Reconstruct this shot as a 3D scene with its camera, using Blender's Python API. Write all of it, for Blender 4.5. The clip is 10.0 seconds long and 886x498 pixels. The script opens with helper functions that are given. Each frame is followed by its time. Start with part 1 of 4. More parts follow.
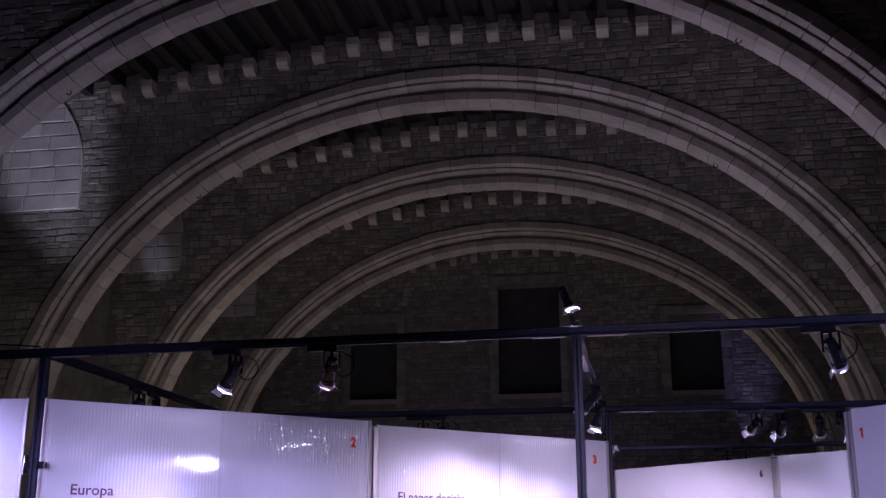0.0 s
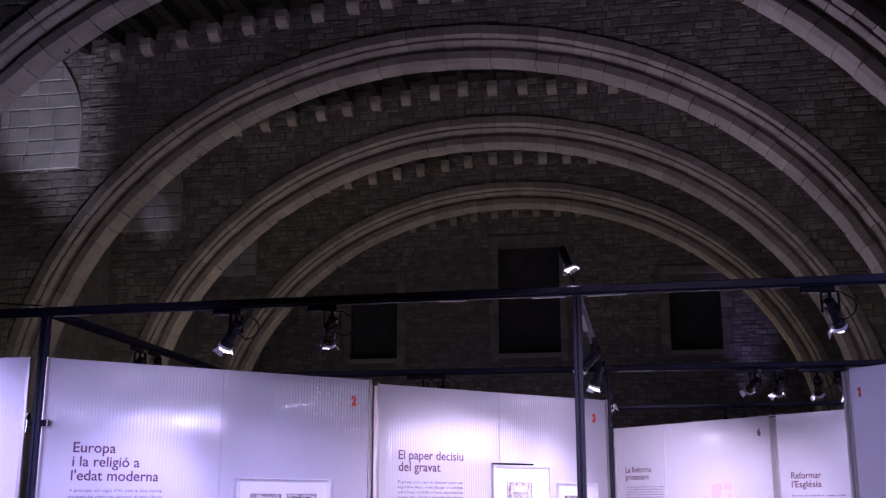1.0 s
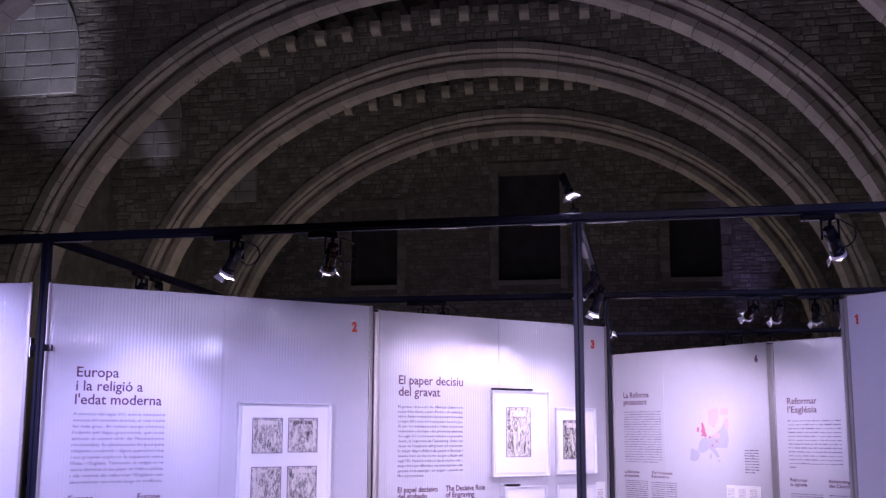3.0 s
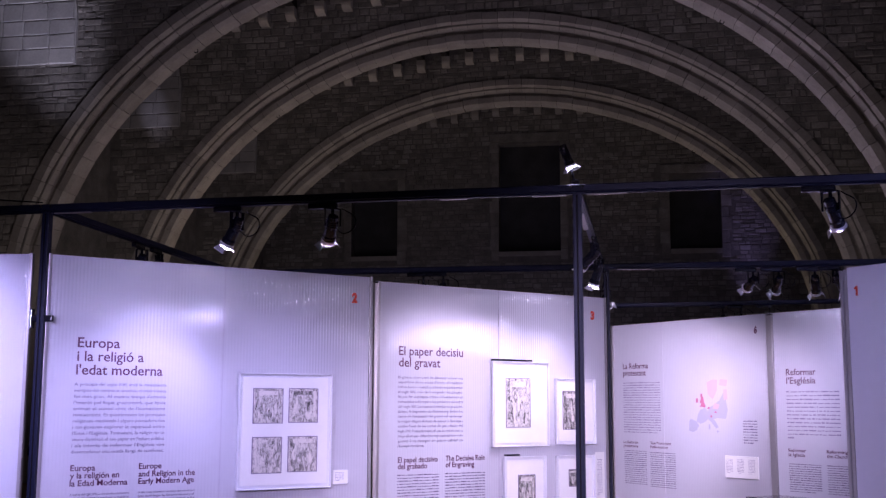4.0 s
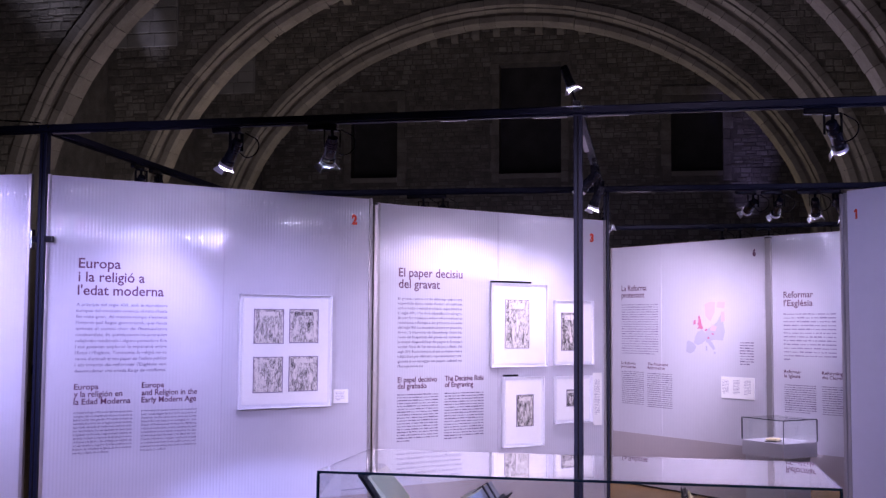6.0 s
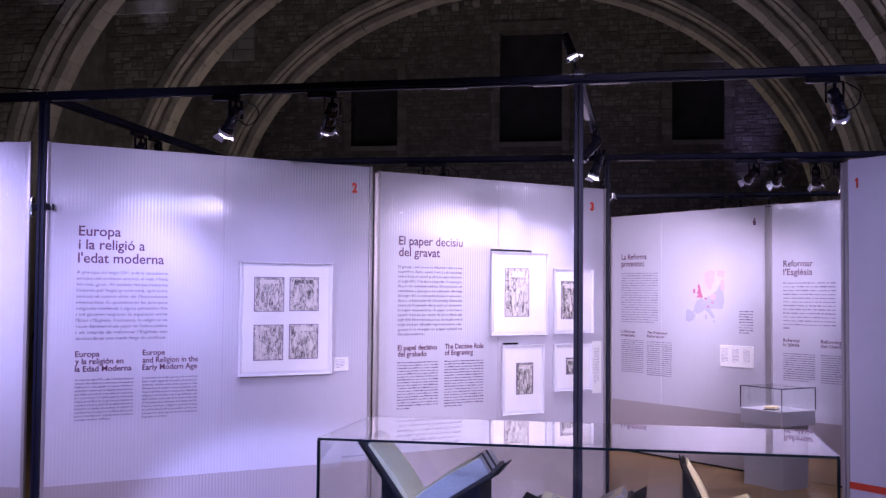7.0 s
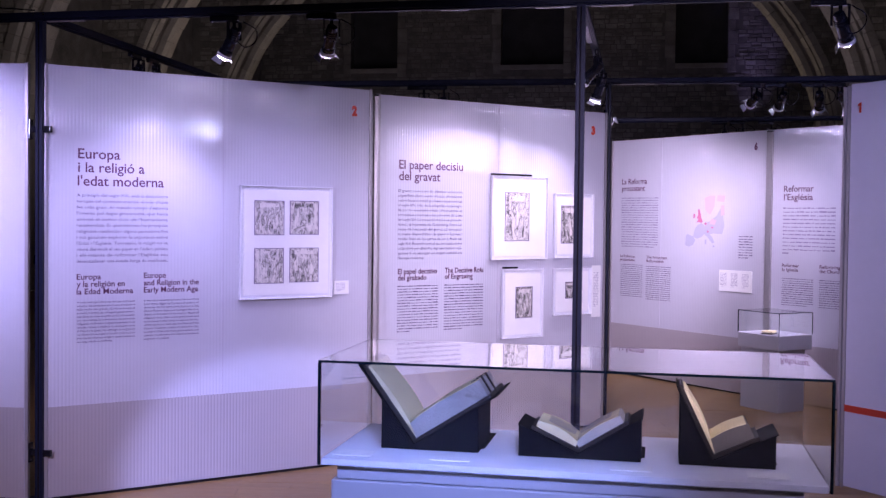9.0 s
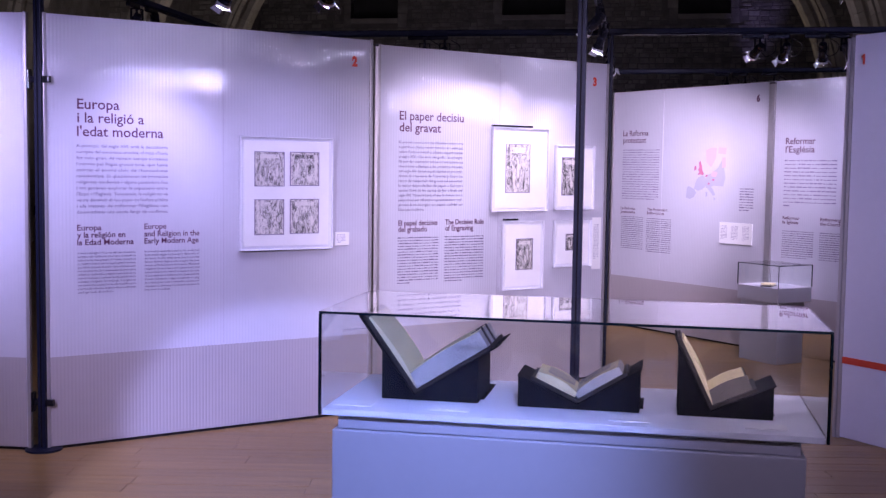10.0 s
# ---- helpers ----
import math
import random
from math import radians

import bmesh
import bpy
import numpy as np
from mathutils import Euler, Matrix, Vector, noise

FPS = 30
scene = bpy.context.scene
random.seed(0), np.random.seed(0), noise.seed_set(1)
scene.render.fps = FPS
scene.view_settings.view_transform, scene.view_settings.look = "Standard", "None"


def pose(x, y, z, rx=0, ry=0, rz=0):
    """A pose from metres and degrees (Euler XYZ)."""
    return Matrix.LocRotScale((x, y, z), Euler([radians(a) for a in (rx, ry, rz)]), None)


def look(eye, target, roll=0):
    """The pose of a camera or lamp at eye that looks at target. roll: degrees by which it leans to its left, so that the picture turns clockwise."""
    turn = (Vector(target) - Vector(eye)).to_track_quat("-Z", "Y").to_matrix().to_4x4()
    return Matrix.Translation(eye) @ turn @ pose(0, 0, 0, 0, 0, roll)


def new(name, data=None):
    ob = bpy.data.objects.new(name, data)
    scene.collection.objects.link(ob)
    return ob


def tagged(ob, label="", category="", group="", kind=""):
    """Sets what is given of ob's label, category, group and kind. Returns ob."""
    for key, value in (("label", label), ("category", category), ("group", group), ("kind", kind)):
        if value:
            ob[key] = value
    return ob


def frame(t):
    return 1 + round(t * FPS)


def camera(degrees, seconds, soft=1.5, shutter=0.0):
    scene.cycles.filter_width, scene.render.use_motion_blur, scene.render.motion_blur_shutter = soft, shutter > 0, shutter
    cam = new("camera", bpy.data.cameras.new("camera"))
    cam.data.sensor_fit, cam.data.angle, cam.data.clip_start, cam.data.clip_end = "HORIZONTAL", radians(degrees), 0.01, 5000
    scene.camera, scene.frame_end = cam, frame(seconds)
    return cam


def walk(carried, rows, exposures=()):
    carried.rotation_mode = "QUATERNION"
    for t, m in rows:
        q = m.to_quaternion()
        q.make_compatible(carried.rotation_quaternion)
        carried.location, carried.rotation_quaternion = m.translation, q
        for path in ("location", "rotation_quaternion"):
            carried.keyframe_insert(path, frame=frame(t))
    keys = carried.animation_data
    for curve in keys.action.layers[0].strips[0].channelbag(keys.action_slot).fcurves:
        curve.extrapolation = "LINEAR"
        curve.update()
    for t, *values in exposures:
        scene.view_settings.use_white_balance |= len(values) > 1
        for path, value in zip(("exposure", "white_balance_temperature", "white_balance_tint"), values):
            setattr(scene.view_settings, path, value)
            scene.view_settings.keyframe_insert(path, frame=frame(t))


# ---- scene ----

# ================= camera: on a tripod, tilting down =================
EYE = 1.6
cam = camera(44.16, 10.0, soft=1.4)
ROWS = [  # seconds, yaw, pitch, roll
    (0.0, 0.0, 15.535, -0.047), (0.5, 0.0, 14.544, -0.02), (1.0, 0.01, 13.427, 0.025), (1.5, 0.02, 12.398, 0.06),
    (2.0, 0.02, 11.358, 0.09), (2.5, 0.02, 10.425, 0.13), (4.0, 0.02, 8.087, 0.21), (4.5, 0.02, 7.222, 0.25),
    (5.0, 0.005, 5.947, 0.28), (5.5, -0.007, 4.837, 0.33), (7.0, -0.015, 2.333, 0.48), (7.5, -0.024, 1.252, 0.54),
    (8.0, -0.028, 0.35, 0.57), (8.5, -0.037, -0.6, 0.61), (9.0, -0.047, -1.647, 0.66), (9.5, -0.05, -2.957, 0.74),
    (10.0, -0.058, -4.181, 0.80),
]
walk(cam, [(t, pose(0, 0, EYE, 90 + p, 0, w) @ pose(0, 0, 0, 0, 0, r)) for t, w, p, r in ROWS],
     exposures=[(0.0, 0.45), (10.0, 0.45)])

# ================= light that fills the hall =================
world = bpy.data.worlds.new("world")
scene.world = world
world.use_nodes = True
world.node_tree.nodes["Background"].inputs[0].default_value = (0.35, 0.33, 0.5, 1)
world.node_tree.nodes["Background"].inputs[1].default_value = 0.01

TURN = -10.08                      # the hall's long axis against the camera's
HALL = pose(0, 0, 0, 0, 0, TURN)
COOL = (0.64, 0.54, 1.0)
BLUE = (0.55, 0.475, 1.0)
ROSY = (0.78, 0.64, 1.0)
WARM = (1.0, 0.80, 0.62)


def spot_light(m, watts, angle, colour, blend=0.7, radius=0.03, parent=None):
    data = bpy.data.lights.new("lamp_light", "SPOT")
    data.energy, data.spot_size, data.spot_blend, data.color = watts, radians(angle), blend, colour
    data.shadow_soft_size = radius
    ob = new("lamp_light", data)
    ob.matrix_world = m
    if parent:
        ob.parent = parent
        ob.matrix_parent_inverse = parent.matrix_world.inverted()
        ob.matrix_world = m
    return ob


# ================= materials =================
def material(name, base, rough=0.6, metal=0.0, vary=0.15, scale=6.0, bump=0.0, bump_scale=30.0, island=0.0, rand=0.0, spec=0.5, stretch=(1, 1, 1)):
    m = bpy.data.materials.new(name)
    m.use_nodes = True
    nt = m.node_tree
    b = nt.nodes["Principled BSDF"]
    b.inputs["Roughness"].default_value, b.inputs["Metallic"].default_value = rough, metal
    b.inputs["Specular IOR Level"].default_value = spec
    tc = nt.nodes.new("ShaderNodeTexCoord")
    mp = nt.nodes.new("ShaderNodeMapping")
    mp.inputs["Scale"].default_value = stretch
    nt.links.new(tc.outputs["Object"], mp.inputs["Vector"])
    n1 = nt.nodes.new("ShaderNodeTexNoise")
    n1.inputs["Scale"].default_value, n1.inputs["Detail"].default_value = scale, 6
    n2 = nt.nodes.new("ShaderNodeTexNoise")
    n2.inputs["Scale"].default_value, n2.inputs["Detail"].default_value = scale * 9, 4
    for n in (n1, n2):
        nt.links.new(mp.outputs[0], n.inputs["Vector"])

    def mix(a, bb, fac=0.5):
        k = nt.nodes.new("ShaderNodeMath")
        k.operation = "MULTIPLY_ADD"
        nt.links.new(bb, k.inputs[0])
        k.inputs[1].default_value = fac
        nt.links.new(a, k.inputs[2])
        return k.outputs[0]
    val = mix(n1.outputs["Fac"], n2.outputs["Fac"], 0.5)
    gain = nt.nodes.new("ShaderNodeMapRange")
    gain.inputs["From Min"].default_value, gain.inputs["From Max"].default_value = 0.45, 1.05
    gain.inputs["To Min"].default_value, gain.inputs["To Max"].default_value = 1 - vary, 1 + vary
    nt.links.new(val, gain.inputs["Value"])
    out = gain.outputs[0]
    for amount, node, key in ((island, "ShaderNodeNewGeometry", "Random Per Island"), (rand, "ShaderNodeObjectInfo", "Random")):
        if amount:
            g = nt.nodes.new(node)
            r = nt.nodes.new("ShaderNodeMapRange")
            r.inputs["To Min"].default_value, r.inputs["To Max"].default_value = 1 - amount, 1 + amount
            nt.links.new(g.outputs[key], r.inputs["Value"])
            k = nt.nodes.new("ShaderNodeMath")
            k.operation = "MULTIPLY"
            nt.links.new(out, k.inputs[0])
            nt.links.new(r.outputs[0], k.inputs[1])
            out = k.outputs[0]
    col = nt.nodes.new("ShaderNodeVectorMath")
    col.operation = "SCALE"
    col.inputs[0].default_value = base
    nt.links.new(out, col.inputs["Scale"])
    nt.links.new(col.outputs[0], b.inputs["Base Color"])
    if bump:
        n3 = nt.nodes.new("ShaderNodeTexNoise")
        n3.inputs["Scale"].default_value, n3.inputs["Detail"].default_value = bump_scale, 5
        nt.links.new(mp.outputs[0], n3.inputs["Vector"])
        bp = nt.nodes.new("ShaderNodeBump")
        bp.inputs["Strength"].default_value, bp.inputs["Distance"].default_value = bump, 0.02
        nt.links.new(n3.outputs["Fac"], bp.inputs["Height"])
        nt.links.new(bp.outputs[0], b.inputs["Normal"])
    return m


def glass_material(name, tint=(1, 1, 1)):
    m = bpy.data.materials.new(name)
    m.use_nodes = True
    b = m.node_tree.nodes["Principled BSDF"]
    b.inputs["Base Color"].default_value = (*tint, 1)
    b.inputs["Roughness"].default_value = 0.0
    b.inputs["IOR"].default_value = 1.45
    b.inputs["Transmission Weight"].default_value = 1.0
    return m


def glow_material(name, colour, strength):
    m = bpy.data.materials.new(name)
    m.use_nodes = True
    b = m.node_tree.nodes["Principled BSDF"]
    b.inputs["Base Color"].default_value = (0.8, 0.8, 0.8, 1)
    b.inputs["Emission Color"].default_value = (*colour, 1)
    b.inputs["Emission Strength"].default_value = strength
    return m


def sheet_material(name, base, through_share):
    m = material(name, base, rough=0.6, vary=0.04, scale=1.5, spec=0.0)
    nt = m.node_tree
    b, out = nt.nodes["Principled BSDF"], nt.nodes["Material Output"]
    b.inputs["Coat Weight"].default_value, b.inputs["Coat Roughness"].default_value = 1.0, 0.035
    # the upright flutes of the outer skin
    tc, sep = nt.nodes.new("ShaderNodeTexCoord"), nt.nodes.new("ShaderNodeSeparateXYZ")
    nt.links.new(tc.outputs["Object"], sep.inputs[0])
    last = sep.outputs["X"]
    for op, k in (("MULTIPLY", math.tau / 0.02), ("SINE", 0.0), ("MULTIPLY", 0.62)):
        q = nt.nodes.new("ShaderNodeMath")
        q.operation = op
        nt.links.new(last, q.inputs[0])
        q.inputs[1].default_value = k
        last = q.outputs[0]
    cmb, vt, nz = nt.nodes.new("ShaderNodeCombineXYZ"), nt.nodes.new("ShaderNodeVectorTransform"), nt.nodes.new("ShaderNodeVectorMath")
    nt.links.new(last, cmb.inputs["X"])
    cmb.inputs["Y"].default_value = -1.0
    vt.vector_type, vt.convert_from, vt.convert_to = "NORMAL", "OBJECT", "WORLD"
    nz.operation = "NORMALIZE"
    nt.links.new(cmb.outputs[0], vt.inputs[0])
    nt.links.new(vt.outputs[0], nz.inputs[0])
    nt.links.new(nz.outputs[0], b.inputs["Coat Normal"])
    tr = nt.nodes.new("ShaderNodeBsdfTranslucent")
    tr.inputs["Color"].default_value = (*base, 1)
    mx = nt.nodes.new("ShaderNodeMixShader")
    mx.inputs[0].default_value = through_share
    nt.links.new(b.outputs[0], mx.inputs[1])
    nt.links.new(tr.outputs[0], mx.inputs[2])
    nt.links.new(mx.outputs[0], out.inputs["Surface"])
    return m


STONE = material("rubble_stone", (0.25, 0.228, 0.195), 0.9, vary=0.42, scale=2.5, bump=0.8, bump_scale=17, island=0.28, rand=0.2)
ASHLAR = material("dressed_stone", (0.36, 0.325, 0.28), 0.85, vary=0.22, scale=2.2, bump=0.35, bump_scale=22, rand=0.14)
PALE = material("pale_ashlar", (0.42, 0.40, 0.37), 0.85, vary=0.2, scale=2.5, bump=0.3, bump_scale=20, rand=0.12)
MORTAR = material("mortar", (0.19, 0.172, 0.148), 0.95, vary=0.3, scale=4, bump=0.5)
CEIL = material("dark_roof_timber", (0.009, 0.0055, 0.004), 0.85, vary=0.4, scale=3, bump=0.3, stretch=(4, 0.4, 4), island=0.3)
PLANK = material("oak_floor", (0.29, 0.172, 0.057), 0.32, vary=0.28, scale=3.0, bump=0.08, bump_scale=40, rand=0.11, stretch=(0.5, 7, 1))
FLOORM = material("oak_floor_rest", (0.275, 0.165, 0.056), 0.34, vary=0.22, scale=3.0, stretch=(0.5, 7, 1))
SHEET = sheet_material("fluted_polycarbonate", (0.64, 0.63, 0.68), 0.2)
BAND = sheet_material("brownish_polycarbonate", (0.46, 0.415, 0.415), 0.2)
SOLID = material("satin_lilac_board", (0.62, 0.61, 0.70), 0.4, vary=0.04, scale=2)
STEEL = material("dark_blue_steel", (0.007, 0.009, 0.024), 0.45, 0.0, vary=0.2, scale=8, spec=0.18)
ALU = material("brushed_aluminium", (0.40, 0.38, 0.38), 0.35, 0.5, vary=0.1, scale=10, stretch=(1, 1, 0.1))
BLACK = material("black_enamel", (0.010, 0.010, 0.014), 0.14, 0.1, vary=0.2, scale=10)
CHROME = material("polished_metal", (0.75, 0.75, 0.78), 0.12, 1.0, vary=0.05)
RED = material("red_vinyl", (0.62, 0.05, 0.02), 0.5, vary=0.06)
INK = material("plum_vinyl", (0.11, 0.035, 0.08), 0.55, vary=0.1)
GREYINK = material("grey_print", (0.17, 0.14, 0.22), 0.6, vary=0.1)
PALEINK = material("pale_grey_print", (0.27, 0.23, 0.33), 0.6, vary=0.1)
SEAM = material("shaded_seam", (0.54, 0.52, 0.58), 0.35, vary=0.05)
DARKINK = material("dark_grey_print", (0.15, 0.12, 0.19), 0.6, vary=0.1)
PAPER = material("white_card", (0.84, 0.83, 0.80), 0.7, vary=0.03, scale=8)
WHITEP = material("white_lacquer", (0.74, 0.74, 0.76), 0.4, vary=0.03, scale=3)
GLASS = glass_material("clear_glass", (0.97, 0.99, 0.98))
GREYP = material("grey_lacquer", (0.46, 0.46, 0.49), 0.4, vary=0.04, scale=3)
EDGE = material("green_glass_edge", (0.010, 0.020, 0.028), 0.1, vary=0.1)
GLOW = glow_material("lamp_glow", (0.72, 0.64, 1.0), 125)
GLOW_SOFT = glow_material("soft_lamp_glow", (0.66, 0.58, 1.0), 14)
FLAPM = material("white_metal_flap", (0.8, 0.8, 0.82), 0.3, 0.4, vary=0.08, scale=20)
VOID = material("dark_shutter", (0.055, 0.052, 0.052), 0.8, vary=0.3, scale=2)


# ================= mesh helpers =================
def quad_box(bm, x0, x1, y0, y1, z0, z1):
    v = [bm.verts.new((x, y, z)) for x in (x0, x1) for y in (y0, y1) for z in (z0, z1)]
    for f in ((0, 1, 3, 2), (4, 6, 7, 5), (0, 4, 5, 1), (2, 3, 7, 6), (0, 2, 6, 4), (1, 5, 7, 3)):
        bm.faces.new([v[i] for i in f])
    return v


def box(x0, x1, y0, y1, z0, z1, bevel=0.0, bm=None):
    bm = bm or bmesh.new()
    quad_box(bm, x0, x1, y0, y1, z0, z1)
    if bevel:
        bmesh.ops.bevel(bm, geom=bm.edges[:], offset=bevel, segments=2, affect="EDGES", profile=0.5)
    return bm


def prism(outline, y0, y1, bm=None):
    """An outline in x and z, given depth along y."""
    bm = bm or bmesh.new()
    a = [bm.verts.new((x, y0, z)) for x, z in outline]
    b = [bm.verts.new((x, y1, z)) for x, z in outline]
    bm.faces.new(a)
    bm.faces.new(b[::-1])
    n = len(a)
    for i in range(n):
        bm.faces.new((a[i], b[i], b[(i + 1) % n], a[(i + 1) % n]))
    return bm


def tube(r, length, segs=20, r2=None, bm=None, m=None):
    """A cylinder or cone from z = 0 to -length."""
    bm = bm or bmesh.new()
    out = bmesh.ops.create_cone(bm, cap_ends=True, segments=segs, radius1=r if r2 is None else r2, radius2=r, depth=length)
    bmesh.ops.translate(bm, verts=out["verts"], vec=(0, 0, -length / 2))
    if m is not None:
        bmesh.ops.transform(bm, verts=out["verts"], matrix=m)
    return bm


def to_mesh(name, bm, mat, smooth=False):
    bmesh.ops.recalc_face_normals(bm, faces=bm.faces)
    me = bpy.data.meshes.new(name)
    bm.to_mesh(me)
    bm.free()
    me.materials.append(mat)
    if smooth:
        for p in me.polygons:
            p.use_smooth = True
    return me


def part(name, bm, mat, parent=None, label="", m=None, smooth=False):
    ob = new(name, bm if isinstance(bm, (bpy.types.Mesh, bpy.types.Curve)) else to_mesh(name, bm, mat, smooth))
    if m is not None:
        ob.matrix_basis = m
    if parent:
        ob.parent = parent
    return tagged(ob, label)


def thing(name, m, label, category, group="", kind=""):
    ob = new(name)
    ob.empty_display_size = 0.1
    ob.matrix_basis = m
    return tagged(ob, label, category, group, kind)


# ================= the hall =================
XC, HALF, RISE, ZC = -3.58, 8.5, 7.213, 3.204     # the arches: middle, half span, rise, springing
LEFT, RIGHT, FAR, BACK = -13.2, 5.6, 37.2, -4.0
ARCH_Y = (14.73, 20.18, 25.46, 31.09)


def ceil_z(x):
    return 12.01 - (0.125 * (-4.2 - x) if x < -4.2 else 0.043 * (x + 4.2))


def on_arch(phi, d):
    """The point of the arch curve, d metres outside the soffit, at the angle phi from the right springing."""
    return XC + (HALF + d) * math.cos(phi), ZC + (RISE + d) * math.sin(phi)


def outside(x, z, d):
    return z < ZC and abs(x - XC) > HALF + d or z >= ZC and ((x - XC) / (HALF + d)) ** 2 + ((z - ZC) / (RISE + d)) ** 2 > 1


def block(bm, x0, x1, z0, z1, y, proud, rng):
    """One dressed stone lying against the plane y, its face towards -y."""
    j = lambda s: rng.uniform(-s, s)
    e = min(0.018, (z1 - z0) * 0.14)
    back = [(x0, z0), (x1, z0), (x1, z1), (x0, z1)]
    front = [(x0 + e + j(.012), z0 + e + j(.01)), (x1 - e + j(.012), z0 + e + j(.01)), (x1 - e + j(.012), z1 - e + j(.01)), (x0 + e + j(.012), z1 - e + j(.01))]
    a = [bm.verts.new((x, y + 0.02, z)) for x, z in back]
    b = [bm.verts.new((x, y - proud + j(.008), z)) for x, z in front]
    bm.faces.new(b)
    for i in range(4):
        bm.faces.new((a[i], a[(i + 1) % 4], b[(i + 1) % 4], b[i]))


def courses(x0, x1, z0, z1, y, keep, rng, parent, mat, singles=lambda x, z: False, size=(0.14, 0.40), high=(0.11, 0.20)):
    """Rubble laid in uneven courses; those that singles picks out are parts of their own."""
    rest = bmesh.new()
    z, count = z0, 0
    while z < z1:
        h = rng.uniform(*high)
        x = x0 + rng.uniform(0, 0.3)
        while x < x1:
            w = rng.uniform(*size)
            dz = rng.uniform(-0.012, 0.012)
            zz = z + dz + 0.012 * math.sin(x * 0.9 + z * 3)
            if keep(x + w * 0.3, z + h * 0.3) and keep(x + w * 0.7, z + h * 0.3):
                gap = rng.uniform(0.004, 0.012)
                bits = ((zz, zz + h),) if rng.random() > 0.14 else ((zz, zz + h * 0.48), (zz + h * 0.5, zz + h))
                for q0, q1 in bits:
                    if count < 300 and singles(x, z):
                        one = bmesh.new()
                        block(one, x, x + w - gap, q0, q1 - gap, y, rng.uniform(0.005, 0.026), rng)
                        part("stone", one, mat, parent)
                        count += 1
                    else:
                        block(rest, x, x + w - gap, q0, q1 - gap, y, rng.uniform(0.005, 0.026), rng)
            x += w
        z += h
    tagged(part("stonework", rest, mat, parent), kind="stuff")


def voussoirs(parent, y, profile, pieces, rng, name):
    """A ring of wedge stones; profile: (metres outside the soffit, depth behind y)."""
    step = math.pi / pieces
    for i in range(pieces):
        p0, p1 = i * step + 0.0006, (i + 1) * step - 0.0006
        if i % 7 == 3:
            p1 -= 0.0006
        dy, dr = rng.uniform(-0.009, 0.009), rng.uniform(-0.007, 0.007)
        bm = bmesh.new()
        rings = []
        for k in range(2):
            p = p0 + (p1 - p0) * k
            ring = []
            for d, dep in profile:
                x, z = on_arch(p, d + dr)
                ring.append(bm.verts.new((x, y + dep + dy, z)))
            rings.append(ring)
        n = len(profile)
        for a, b in zip(rings, rings[1:]):
            for q in range(n):
                bm.faces.new((a[q], a[(q + 1) % n], b[(q + 1) % n], b[q]))
        bm.faces.new(rings[0])
        bm.faces.new(rings[-1][::-1])
        part(name, bm, ASHLAR, parent)


def corbel_mesh():
    bm = prism([(0, 0.10), (0.26, 0.10), (0.26, -0.05), (0.235, -0.12), (0.17, -0.18), (0.09, -0.21), (0, -0.22)], -0.12, 0.12)
    bmesh.ops.rotate(bm, verts=bm.verts, matrix=Matrix.Rotation(radians(-90), 3, "Z"))
    return to_mesh("corbel", bm, ASHLAR)


CORBEL = corbel_mesh()


